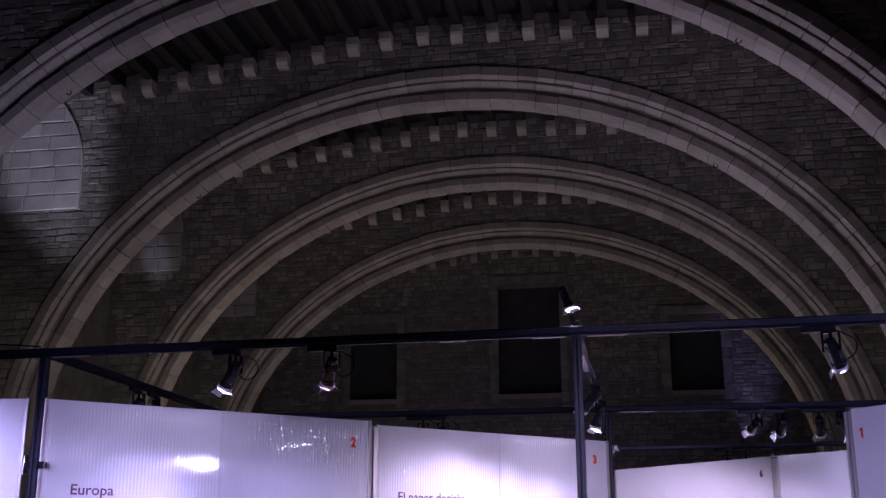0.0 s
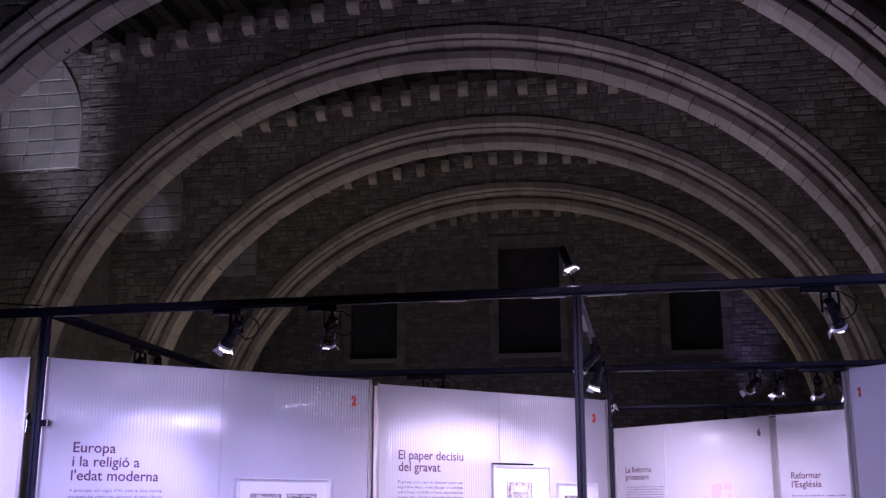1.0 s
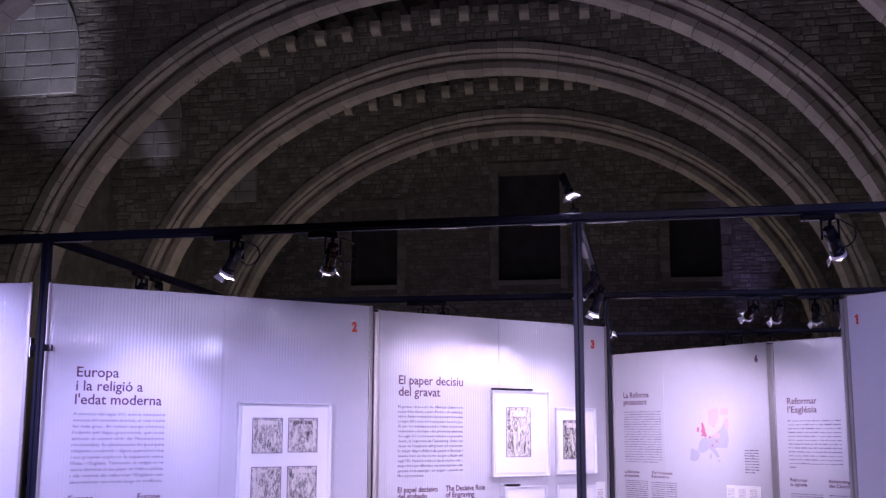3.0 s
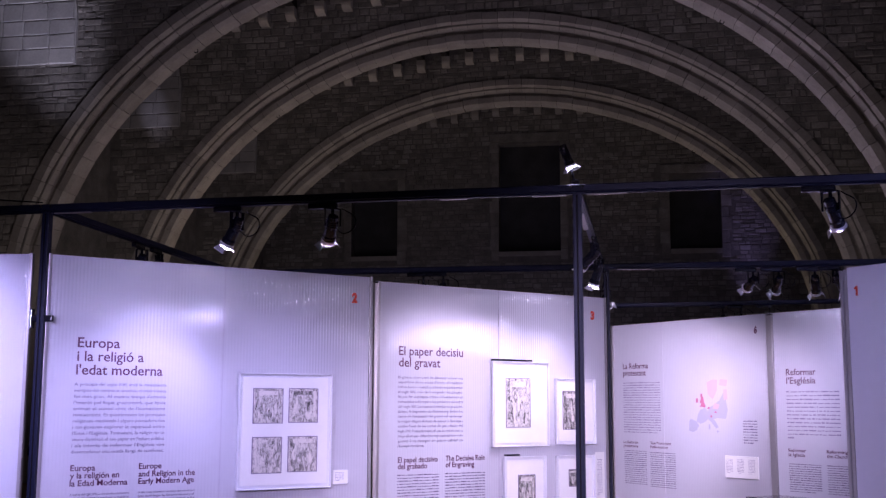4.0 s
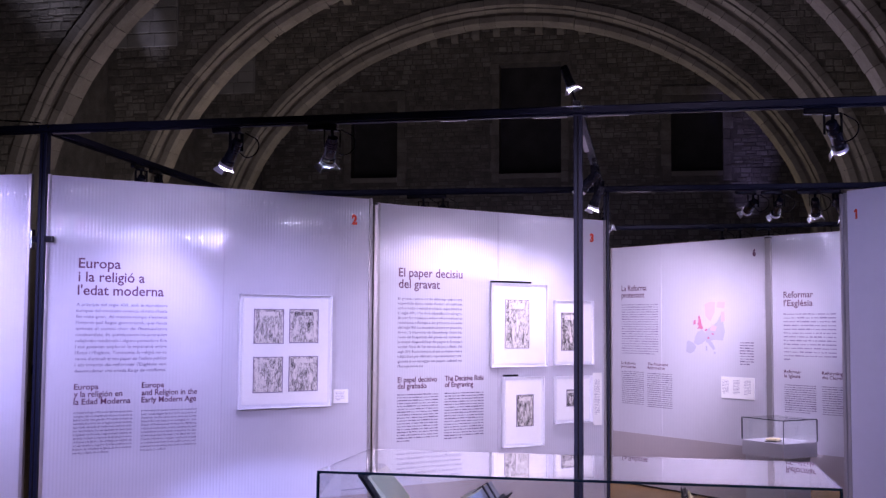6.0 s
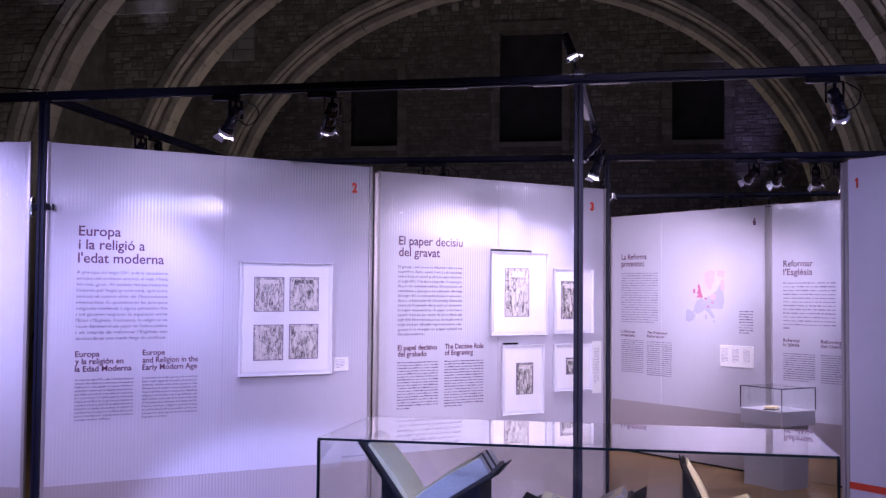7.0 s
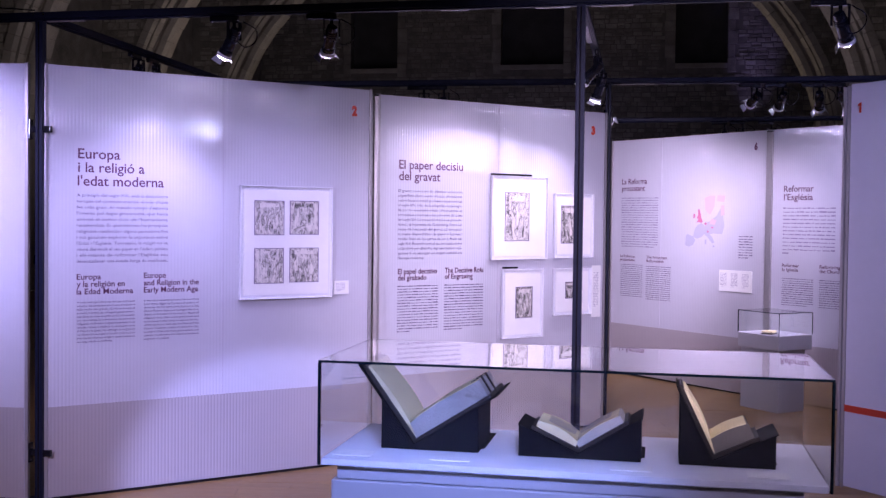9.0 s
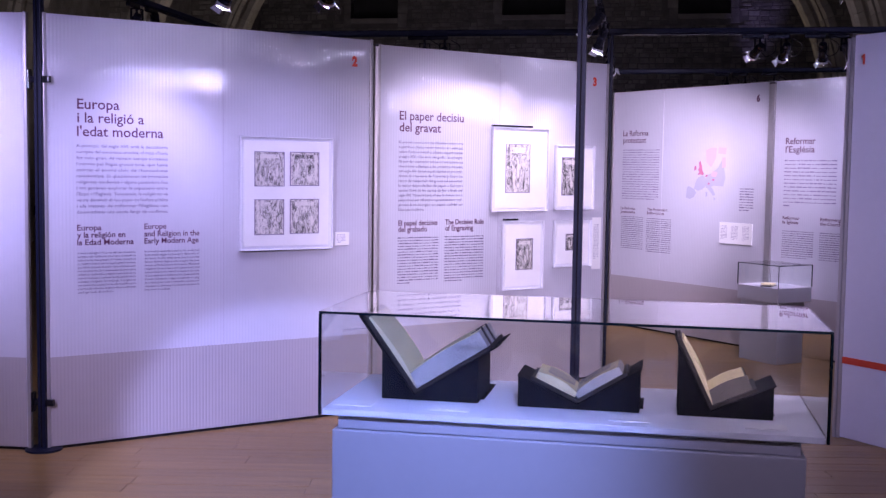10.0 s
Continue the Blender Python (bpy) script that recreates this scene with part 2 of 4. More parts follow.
def diaphragm(i, y):
    rng = random.Random(40 + i)
    thick = 0.82
    bm = bmesh.new()
    # the wall over the arch, in upright strips
    xs = sorted(set([LEFT, RIGHT, XC - HALF - 0.401, XC + HALF + 0.401] + [XC + (HALF + 0.4) * math.cos(math.pi * k / 48) for k in range(49)]))
    for x0, x1 in zip(xs, xs[1:]):
        def low(x):
            q = 1 - ((x - XC) / (HALF + 0.4)) ** 2
            return ZC + (RISE + 0.4) * math.sqrt(q) if q > 0 else (ZC if abs(x - XC) <= HALF + 0.4001 else 0.0)
        a0, a1 = low(x0), low(x1)
        if x1 <= XC - HALF - 0.4 or x0 >= XC + HALF + 0.4:
            a0 = a1 = 0.0
        v = [bm.verts.new(q) for q in ((x0, y, a0), (x1, y, a1), (x1, y, ceil_z(x1) + .3), (x0, y, ceil_z(x0) + .3),
                                       (x0, y + thick, a0), (x1, y + thick, a1), (x1, y + thick, ceil_z(x1) + .3), (x0, y + thick, ceil_z(x0) + .3))]
        for f in ((0, 1, 2, 3), (5, 4, 7, 6), (0, 4, 5, 1), (3, 2, 6, 7)):
            bm.faces.new([v[k] for k in f])
    wall = part(f"wall_arch_{i}", bm, MORTAR, None, m=HALL)
    tagged(wall, "rubble stone diaphragm wall carried on a wide round arch", "wall", "diaphragm arches", "structure")
    mid = thick / 2
    outer = [(0.68, -0.07), (0.50, -0.07), (0.38, 0.06), (0.33, 0.14), (0.33, thick - 0.14), (0.38, thick - 0.06), (0.50, thick + 0.05), (0.68, thick + 0.05)]
    inner = [(0.37, 0.22), (0.30, 0.21), (0.22, 0.13), (0.07, 0.14), (0.0, 0.22), (0.0, thick - 0.26), (0.07, thick - 0.19), (0.17, thick - 0.12), (0.37, thick - 0.12)]
    voussoirs(wall, y, outer, 74, rng, "voussoir")
    voussoirs(wall, y, inner, 58, rng, "arch_stone")
    # straight legs under the springing
    for s, nm in ((-1, "pier"), (1, "pier")):
        x0, x1 = sorted((XC + s * HALF, XC + s * (HALF + 0.62)))
        part(nm, box(x0, x1, y - 0.05, y + thick + 0.05, 0, ZC, 0.04), ASHLAR, wall)
    near = {1: lambda x, z: x > 0.5 and z < 11.5 or x < -9.5, 2: lambda x, z: x < -7.0 and z > 6.5}.get(i, lambda x, z: False)
    courses(LEFT, RIGHT, 3.4, 12.6, y, lambda x, z: outside(x, z, 0.60) and z < ceil_z(x) + 0.1, rng, wall, STONE, near)
    for k in range(22):
        x = -11.35 + k * 0.735 + rng.uniform(-0.03, 0.03)
        z = ceil_z(x) - 0.10 - rng.uniform(0, 0.03)
        if -11.0 < x < RIGHT - 0.3 and outside(x, z, 0.7):
            part("corbel", CORBEL, PALE, wall, m=pose(x, y - 0.01, z, rng.uniform(-2, 2), 0, rng.uniform(-3, 3)))
    # the smooth dressed jamb beside the side wall
    rng2 = random.Random(7 + i)
    z = 8.55
    while z < 11.3:
        h = rng2.uniform(0.30, 0.40)
        bend = lambda q: -11.32 - (0.0 if q < 9.5 else 0.27 * (q - 9.5) ** 2)
        x = bend(z + h)
        part("jamb_stone", prism([(x - 0.02, z), (bend(z), z), (bend(z + h / 2), z + h / 2), (bend(z + h), z + h - 0.006), (x - 0.02, z + h - 0.006)], y - 0.071, y + 0.01), PALE, wall)
        x -= 0.022
        while x > LEFT + 0.05:
            w = rng2.uniform(0.42, 0.8)
            one = bmesh.new()
            block(one, max(x - w, LEFT), x - 0.008, z, z + h - 0.008, y - 0.064, 0.006, rng2)
            part("jamb_stone", one, PALE, wall)
            x -= w
        z += h


def ring_mesh(r, t, n=16, m=6):
    bm = bmesh.new()
    loops = [[bm.verts.new(((r + t * math.cos(math.tau * b / m)) * math.cos(math.tau * a / n), t * math.sin(math.tau * b / m), (r + t * math.cos(math.tau * b / m)) * math.sin(math.tau * a / n) - r)) for b in range(m)] for a in range(n)]
    for a in range(n):
        for b in range(m):
            bm.faces.new((loops[a][b], loops[(a + 1) % n][b], loops[(a + 1) % n][(b + 1) % m], loops[a][(b + 1) % m]))
    return to_mesh("iron_ring", bm, BLACK)


for i, y in enumerate(ARCH_Y, 1):
    diaphragm(i, y)
RING = ring_mesh(0.04, 0.010)
for y in ARCH_Y:
    for phi in (51.5, 128.5):
        x, z = on_arch(radians(phi), 0.0)
        hook = tagged(part("iron_ring", RING, None, None, m=HALL @ pose(x, y + 0.40, z + 0.015)), "small black iron ring hanging under an arch", "ring", "iron rings")

# the end wall with three shuttered windows
WINDOWS = ((-9.93, -8.26, 6.75, 9.15), (-4.65, -2.52, 6.82, 10.62), (1.17, 2.86, 6.80, 9.19))


def clear_of_windows(x, z, m=0.34):
    return not any(x0 - m < x < x1 + m and z0 - m < z < z1 + m for x0, x1, z0, z1 in WINDOWS)


def wall_with_openings(name, y0, y1, x0, x1, z0, z1, holes):
    bm = bmesh.new()
    xs = sorted({x0, x1, *[h[0] for h in holes], *[h[1] for h in holes]})
    for a, b in zip(xs, xs[1:]):
        spans = [(h[2], h[3]) for h in holes if h[0] < (a + b) / 2 < h[1]]
        z = z0
        for s0, s1 in sorted(spans):
            quad_box(bm, a, b, y0, y1, z, s0)
            z = s1
        quad_box(bm, a, b, y0, y1, z, z1)
    return part(name, bm, MORTAR, None, m=HALL)


end_wall = tagged(wall_with_openings("wall_north", FAR, FAR + 0.9, LEFT - 1, RIGHT + 1, 0, 12.6, WINDOWS), "dark rubble stone end wall with three shuttered windows", "wall", kind="structure")
courses(LEFT, RIGHT, 4.2, 12.2, FAR, clear_of_windows, random.Random(99), end_wall, STONE, lambda x, z: -8 < x < -4.9 and 6.5 < z < 10.5)
rng = random.Random(5)
for k in range(22):
    x = -11.35 + k * 0.735
    part("corbel", CORBEL, PALE, end_wall, m=pose(x, FAR - 0.01, ceil_z(x) - 0.10, 0, 0, rng.uniform(-3, 3)))
for n, (x0, x1, z0, z1) in enumerate(WINDOWS, 1):
    win = tagged(part(f"window_{n}", box(x0 - 0.02, x1 + 0.02, FAR + 0.42, FAR + 0.46, z0 - 0.02, z1 + 0.02), VOID, None, m=HALL),
                 "tall window closed by a dark shutter in a dressed stone surround", "window", kind="structure")
    z = z0 - 0.30
    while z < z1 + 0.05:                       # jamb stones
        h = rng.uniform(0.34, 0.5)
        for s in (0, 1):
            w = rng.uniform(0.24, 0.36)
            a, b = (x0 - w, x0 + 0.0) if s == 0 else (x1, x1 + w)
            part("jamb_stone", box(a, b, FAR - 0.05, FAR + 0.4, z, z + h - 0.012, 0.012), STONE, win)
        z += h
    part("lintel", box(x0 - 0.3, x1 + 0.3, FAR - 0.06, FAR + 0.4, z, z + 0.3, 0.015), STONE, win)
    part("sill", box(x0, x1, FAR - 0.10, FAR + 0.4, z0 - 0.16, z0, 0.015), ASHLAR, win)

# side walls, back wall, floor, ceiling
for nm, x0, x1 in (("wall_west", LEFT - 0.9, LEFT), ("wall_east", RIGHT, RIGHT + 0.9)):
    tagged(part(nm, box(x0, x1, BACK, FAR, 0, 12.6), STONE, None, m=HALL), "dark rubble stone side wall of the hall", "wall", kind="structure")
tagged(part("wall_south", box(LEFT - 0.9, RIGHT + 0.9, BACK - 0.9, BACK, 0, 12.6), STONE, None, m=HALL), "dark rubble stone wall at the hall's near end", "wall", kind="structure")


def timber_ceiling():
    bm = bmesh.new()
    x = LEFT - 0.5
    while x < RIGHT + 0.5:                      # boards
        w = 0.245
        z = ceil_z(x) + 0.30
        quad_box(bm, x, x + w - 0.006, BACK, FAR + 0.5, z, z + 0.05)
        x += w
    for k in range(-2, 25):                     # joists on the corbels
        x = -11.35 + k * 0.735
        z = ceil_z(x)
        quad_box(bm, x - 0.09, x + 0.09, BACK, FAR + 0.3, z + 0.01, z + 0.29)
    return bm


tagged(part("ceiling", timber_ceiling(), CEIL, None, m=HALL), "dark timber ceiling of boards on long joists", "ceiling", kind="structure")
floor = tagged(part("floor", box(LEFT - 0.9, RIGHT + 0.9, BACK, FAR + 0.9, -0.2, -0.004), FLOORM, None, m=HALL), "worn oak strip floor", "floor", kind="structure")

# floodlights on the floor, turned up: at the feet of the arches, and added fill along the middle
def floodlight(p, target, watts, colour, angle=100, radius=0.12):
    q, t = HALL @ Vector(p), HALL @ Vector(target)
    ob = thing("floodlight", Matrix.Translation(q), "unseen black floodlight on the hall floor turned up", "floodlight", "floodlights")
    part("foot", box(-0.1, 0.1, -0.1, 0.1, -p[2] + 0.001, -p[2] + 0.02, 0.004), BLACK, ob)
    part("stand", tube(0.015, p[2] - 0.1, 12, m=pose(0, 0, -0.08)), BLACK, ob)
    aim = look(q, t)
    part("housing", tube(0.13, 0.12, 24, m=Matrix.Translation(-q) @ aim @ pose(0, 0, 0.14)), BLACK, ob)
    bpy.context.view_layer.update()
    spot_light(aim, watts, angle, colour, 1.0, radius, ob)


FEET = ((14.73, 230, (0.78, 0.71, 1.0), 640, (0.75, 0.65, 1.0)), (20.18, 230, (0.96, 0.80, 0.86), 400, (0.78, 0.68, 1.0)),
        (25.46, 330, (1.0, 0.80, 0.70), 215, (0.90, 0.76, 0.92)), (31.09, 180, (1.0, 0.82, 0.66), 220, (1.0, 0.82, 0.66)))
for y, wl, cl, wr, cr in FEET:
    floodlight((XC - 7.3, y + 0.05, 1.3), (XC - 4.6, y + 0.35, 9.0), wl * 0.78, cl, 95)
    floodlight((XC + 7.3, y + 0.05, 1.3), (XC + 4.6, y + 0.35, 9.0), wr * 1.1, cr, 95)
# unseen floods added to brighten the walls over the arches
for y, w in ((11.9, 88), (17.0, 50), (22.4, 48), (27.8, 46), (33.0, 50)):
    floodlight((XC + 0.4, y, 0.6), (XC, y + 3.2, 9.5), w * 1.1, (0.67, 0.59, 1.0), 150, 0.4)
# more added fill, for the dim outer ends of the arch walls
for p, t, w in (((-9.6, 16.5, 0.9), (-11.4, 20.0, 6.5), 95), ((2.4, 16.5, 0.9), (3.6, 20.0, 7.0), 85), ((-9.5, 21.9, 0.9), (-10.9, 25.4, 6.0), 85),
                ((2.4, 21.9, 0.9), (3.4, 25.4, 6.4), 60), ((-9.2, 27.4, 0.9), (-10.0, 31.0, 5.6), 65)):
    floodlight(p, t, w, (0.92, 0.80, 0.86), 110, 0.3)
floodlight((-9.0, 11.6, 0.9), (-11.6, 14.7, 10.2), 330, (0.60, 0.56, 1.0), 70, 0.2)
# one at the head of the side aisle, on the pale jamb
floodlight((-9.4, 16.4, 0.9), (-12.2, 20.1, 10.4), 2000, (0.70, 0.68, 1.0), 19, 0.05)
floodlight((3.6, 35.2, 0.9), (3.7, 37.2, 8.7), 520, (0.42, 0.34, 1.0), 22, 0.05)
floodlight((-9.6, 21.6, 0.9), (-12.0, 25.4, 8.9), 520, (0.70, 0.66, 1.0), 6, 0.05)

# ================= the exhibition: steel frame, lamps =================
def bar(bm, a, b, w, h):
    """A square tube from a to b, w wide and h high."""
    a, b = Vector(a), Vector(b)
    d = (b - a).normalized()
    side = d.cross(Vector((0, 0, 1)))
    side = (side if side.length > 1e-3 else Vector((1, 0, 0))).normalized()
    up = side.cross(d).normalized()
    ends = []
    for p in (a, b):
        ends.append([bm.verts.new(p + side * (sx * w / 2) + up * (sz * h / 2)) for sx, sz in ((-1, -1), (1, -1), (1, 1), (-1, 1))])
    for k in range(4):
        bm.faces.new((ends[0][k], ends[0][(k + 1) % 4], ends[1][(k + 1) % 4], ends[1][k]))
    bm.faces.new(ends[0])
    bm.faces.new(ends[1][::-1])
    bmesh.ops.bevel(bm, geom=bm.edges[:], offset=0.004, segments=1, affect="EDGES")
    return bm


TOP = 2.685
POST_L, POST_M, POST_R = (-2.215, 6.025), (0.674, 5.415), (1.285, 8.55)


def front_y(x):
    return 6.025 - 0.2115 * (x + 2.215)


def steel_post(x, y, foot_r, clamps=False):
    ob = thing("steel_post", pose(x, y, 0, 0, 0, -12), "slim dark blue square steel post on a round foot plate", "post", "steel posts")
    part("shaft", box(-0.022, 0.022, -0.022, 0.022, 0.01, TOP - 0.028, 0.003), STEEL, ob)
    part("groove", box(-0.004, 0.004, -0.0235, -0.0225, 0.02, TOP - 0.04), BLACK, ob)
    part("foot_plate", tube(foot_r, 0.012, 32, m=pose(0, 0, 0.012)), STEEL, ob)
    for z in ((0.27, 2.06) if clamps else ()):
        clamp = part("clamp", box(-0.055, 0.065, -0.014, 0.014, z - 0.018, z + 0.018, 0.004), BLACK, ob)
        part("clamp_plate", box(-0.075, -0.055, -0.02, 0.02, z - 0.055, z + 0.055, 0.003), BLACK, clamp)
    for s in (-1, 1):
        part("bolt", tube(0.006, 0.004, 10, m=pose(s * 0.03, -0.026, TOP, 90)), CHROME, ob)
    return ob


steel_post(*POST_L, 0.10, True)
steel_post(*POST_M, 0.10)
steel_post(*POST_R, 0.10)
for q in ((-3.9, 1.35), (3.9, 0.55), (-3.0, 5.4), (-1.75, 9.06), (4.2, 8.03), (1.6, 11.98), (4.4, 11.23), (-1.52, 10.4), (3.7, 4.774), (-3.6, 6.318)):
    steel_post(*q, 0.10)


def steel_beam(a, b, label="dark blue steel beam with a lighting track under it"):
    ob = tagged(part("steel_beam", bar(bmesh.new(), (*a, TOP - 0.006), (*b, TOP - 0.006), 0.045, 0.038), STEEL), label, "beam", "steel beams")
    d = (Vector(b) - Vector(a)).normalized()
    a2, b2 = Vector(a) + d * 0.03, Vector(b) - d * 0.03
    part("lighting_track", bar(bmesh.new(), (*a2, TOP - 0.030), (*b2, TOP - 0.030), 0.03, 0.010), STEEL, ob)
    return ob


front = steel_beam((-3.6, front_y(-3.6)), (3.7, front_y(3.7)))
for x0, x1 in ((-2.17, -1.95), (0.45, 0.62), (0.72, 0.92), (-0.02, 0.12)):
    part("track_cover", bar(bmesh.new(), (x0, front_y(x0) - 0.005, TOP - 0.0385), (x1, front_y(x1) - 0.005, TOP - 0.0385), 0.026, 0.006), ALU, front, "bright aluminium track cover")
side_beam = steel_beam((-2.21, 6.06), (-1.52, 10.4))
cross_beam = steel_beam((0.68, 5.45), (1.29, 8.76))
back_beam = steel_beam((-1.75, 9.06), (4.2, 8.03))
far_beam = steel_beam((1.6, 11.98), (4.4, 11.23))
part("track_cover", bar(bmesh.new(), (1.36, 8.48, TOP - 0.0395), (1.62, 8.43, TOP - 0.0395), 0.026, 0.006), ALU, back_beam, "bright aluminium track cover")
part("track_cover", bar(bmesh.new(), (0.76, 5.95, TOP - 0.0395), (0.86, 6.5, TOP - 0.0395), 0.03, 0.008), ALU, cross_beam, "bright aluminium track cover")


def turned(profile, segs=24):
    """A body of rotation about z from (radius, z) pairs."""
    bm = bmesh.new()
    rings = [[bm.verts.new((r * math.cos(math.tau * k / segs), r * math.sin(math.tau * k / segs), z)) for k in range(segs)] for r, z in profile]
    for a, b in zip(rings, rings[1:]):
        for k in range(segs):
            bm.faces.new((a[k], a[(k + 1) % segs], b[(k + 1) % segs], b[k]))
    bm.faces.new(rings[0])
    bm.faces.new(rings[-1][::-1])
    return bm


def slack_cable(pts, r=0.004):
    cu = bpy.data.curves.new("cable", "CURVE")
    cu.dimensions, cu.bevel_depth, cu.bevel_resolution = "3D", r, 2
    sp = cu.splines.new("BEZIER")
    sp.bezier_points.add(len(pts) - 1)
    for bp, q in zip(sp.bezier_points, pts):
        bp.co, bp.handle_left_type, bp.handle_right_type = q, "AUTO", "AUTO"
    cu.materials.append(BLACK)
    return tagged(new("power_cable", cu), "thin black power cable slung to the top of a post", "cable")


slack_cable([(-4.2, 6.4, 3.15), (-3.2, 6.22, 2.87), (-2.6, 6.11, 2.75), (-2.25, 6.03, TOP + 0.026)])


def can_mesh():
    prof = [(0.016, 0.034), (0.027, 0.03), (0.03, 0.01)]
    for k in range(3):
        z = -k * 0.012
        prof += [(0.028, z), (0.033, z - 0.001), (0.033, z - 0.006), (0.028, z - 0.007)]
    prof += [(0.031, -0.045), (0.031, -0.09), (0.036, -0.098), (0.036, -0.13)]
    return to_mesh("can", turned(prof), LAMPBLACK)


def rim_mesh(segs=24):
    bm = bmesh.new()
    prof = [(0.039, 0.0), (0.041, -0.018), (0.037, -0.018), (0.0365, 0.0)]
    rings = [[bm.verts.new((r * math.cos(math.tau * k / segs), r * math.sin(math.tau * k / segs), z)) for k in range(segs)] for r, z in prof]
    for a, b in zip(rings, rings[1:] + rings[:1]):
        for k in range(segs):
            bm.faces.new((a[k], a[(k + 1) % segs], b[(k + 1) % segs], b[k]))
    return to_mesh("rim", bm, FLAPM)


def flap_mesh(w0, w1, length):
    bm = prism([(-w0, 0), (w0, 0), (w1, -length), (-w1, -length)], 0.0, 0.0015)
    inner = bm.faces.new([bm.verts.new((x, -0.0006, z)) for x, z in ((-w0, 0), (w0, 0), (w1, -length), (-w1, -length))])
    inner.material_index = 1
    me = to_mesh("barn_door", bm, FLAPM)
    me.materials.append(FLAPM)
    return me


def lens_bm():
    return turned([(0.033, 0.0), (0.033, -0.003), (0.030, -0.008), (0.022, -0.013), (0.010, -0.016)])


LAMPBLACK = material("glossy_black_lacquer", (0.012, 0.013, 0.020), 0.07, 0.0, vary=0.1, scale=12, spec=0.8)
CAN, LENS, FLAP = can_mesh(), to_mesh("lens", lens_bm(), GLOW, True), flap_mesh(0.023, 0.031, 0.034)
RIM = rim_mesh()
LENS_SOFT = to_mesh("lens", lens_bm(), GLOW_SOFT, True)
ADAPTER = to_mesh("adapter", box(-0.135, 0.025, -0.015, 0.015, -0.03, 0, 0.006), BLACK)
STEM = to_mesh("stem", tube(0.009, 0.07, 12), BLACK, True)


def yoke_mesh():
    bm = bmesh.new()
    quad_box(bm, -0.044, -0.039, -0.010, 0.010, -0.09, 0.0)
    quad_box(bm, 0.039, 0.044, -0.010, 0.010, -0.09, 0.0)
    quad_box(bm, -0.044, 0.044, -0.012, 0.012, 0.0, 0.006)
    return to_mesh("yoke", bm, BLACK)


def cable_mesh():
    cu = bpy.data.curves.new("cable", "CURVE")
    cu.dimensions, cu.bevel_depth, cu.bevel_resolution = "3D", 0.0035, 2
    sp = cu.splines.new("BEZIER")
    pts = [(0.05, 0, -0.03), (0.12, 0.02, -0.09), (0.06, 0.03, -0.16), (0.01, 0.0, -0.13)]
    sp.bezier_points.add(len(pts) - 1)
    for bp, q in zip(sp.bezier_points, pts):
        bp.co, bp.handle_left_type, bp.handle_right_type = q, "AUTO", "AUTO"
    cu.materials.append(BLACK)
    return cu


YOKE, CABLE = yoke_mesh(), cable_mesh()


def track_spot(x, y, target, watts, angle=60, drop=0.005, colour=COOL, z=TOP - 0.035, turn=0, doors=2, cable=True, blend=1.0, radius=0.03):
    """A spotlight under a track at x, y, aimed at target."""
    ob = thing("track_spotlight", pose(x, y, z, 0, 0, turn), "small black lit track spotlight with bright metal barn doors", "spotlight", "track spotlights")
    part("adapter", ADAPTER, None, ob)
    part("stem", STEM, None, ob, m=pose(0, 0, -0.03))
    piv = Vector((x, y, z - 0.03 - drop - 0.06))
    aim = look(piv, target)
    loc = ob.matrix_basis.inverted() @ aim
    yaw = math.degrees(math.atan2(target[1] - y, target[0] - x)) - 90 - turn
    part("yoke", YOKE, None, ob, m=pose(0, 0, -0.03 - drop, 0, 0, yaw))
    can = part("can", CAN, None, ob, m=loc)
    part("lens", LENS if radius < 0.05 else LENS_SOFT, None, can, "glowing white lens", m=pose(0, 0, -0.136))
    part("rim", RIM, None, can, "polished metal rim", m=pose(0, 0, -0.118))
    for k in (110, 290, 20, 200)[:doors]:
        part("barn_door", FLAP, None, can, "bright polished metal flap", m=pose(0, 0, -0.13, 0, 0, k) @ pose(0, 0.041, -0.008, 38))
    if cable:
        part("cable", CABLE, None, ob)
    if watts:
        bpy.context.view_layer.update()
        spot_light(aim @ pose(0, 0, -0.172 - radius * 0.4), watts, angle, colour, blend, radius, ob)
    return ob


def p2(u, z): return (-2.182 + 0.8486 * u, 6.044 + 0.529 * u, z)
def p3(u, z): return (-0.427 + 0.834 * u, 7.347 + 0.552 * u, z)
def p6(u, z): return (1.79 + 0.565 * u, 11.48 - 0.825 * u, z)
def pr(u, z): return (2.95 + 0.6 * u, 9.8 - 0.8 * u, z)


SPOT = 55
track_spot(-1.11, front_y(-1.11), p2(0.46, 1.35), SPOT * 1.35, 76, colour=BLUE, turn=-12, doors=2)
track_spot(-0.585, front_y(-0.585), p2(1.42, 1.25), SPOT * 0.66, 80, colour=BLUE, turn=-12, doors=2)
track_spot(1.86, front_y(1.86), (2.9, 6.4, 0.9), SPOT * 0.2, 110, turn=-12, doors=1)
track_spot(0.965, 6.90, p3(0.42, 1.5), SPOT * 1.4, 76, colour=ROSY, turn=80, doors=2)
track_spot(1.095, 7.62, p3(1.35, 1.25), SPOT * 0.8, 88, colour=ROSY, turn=80, doors=2)
track_spot(1.285, 8.60, p6(0.35, 1.4), SPOT * 3.3, 70, colour=ROSY, turn=80, doors=3, drop=0.13)
track_spot(2.39, 8.37, p6(0.3, 1.3), SPOT * 3.3, 66, colour=ROSY, turn=-9, doors=3)
track_spot(2.58, 8.34, p6(1.4, 1.0), SPOT * 2.1, 78, colour=ROSY, turn=-9, doors=3)
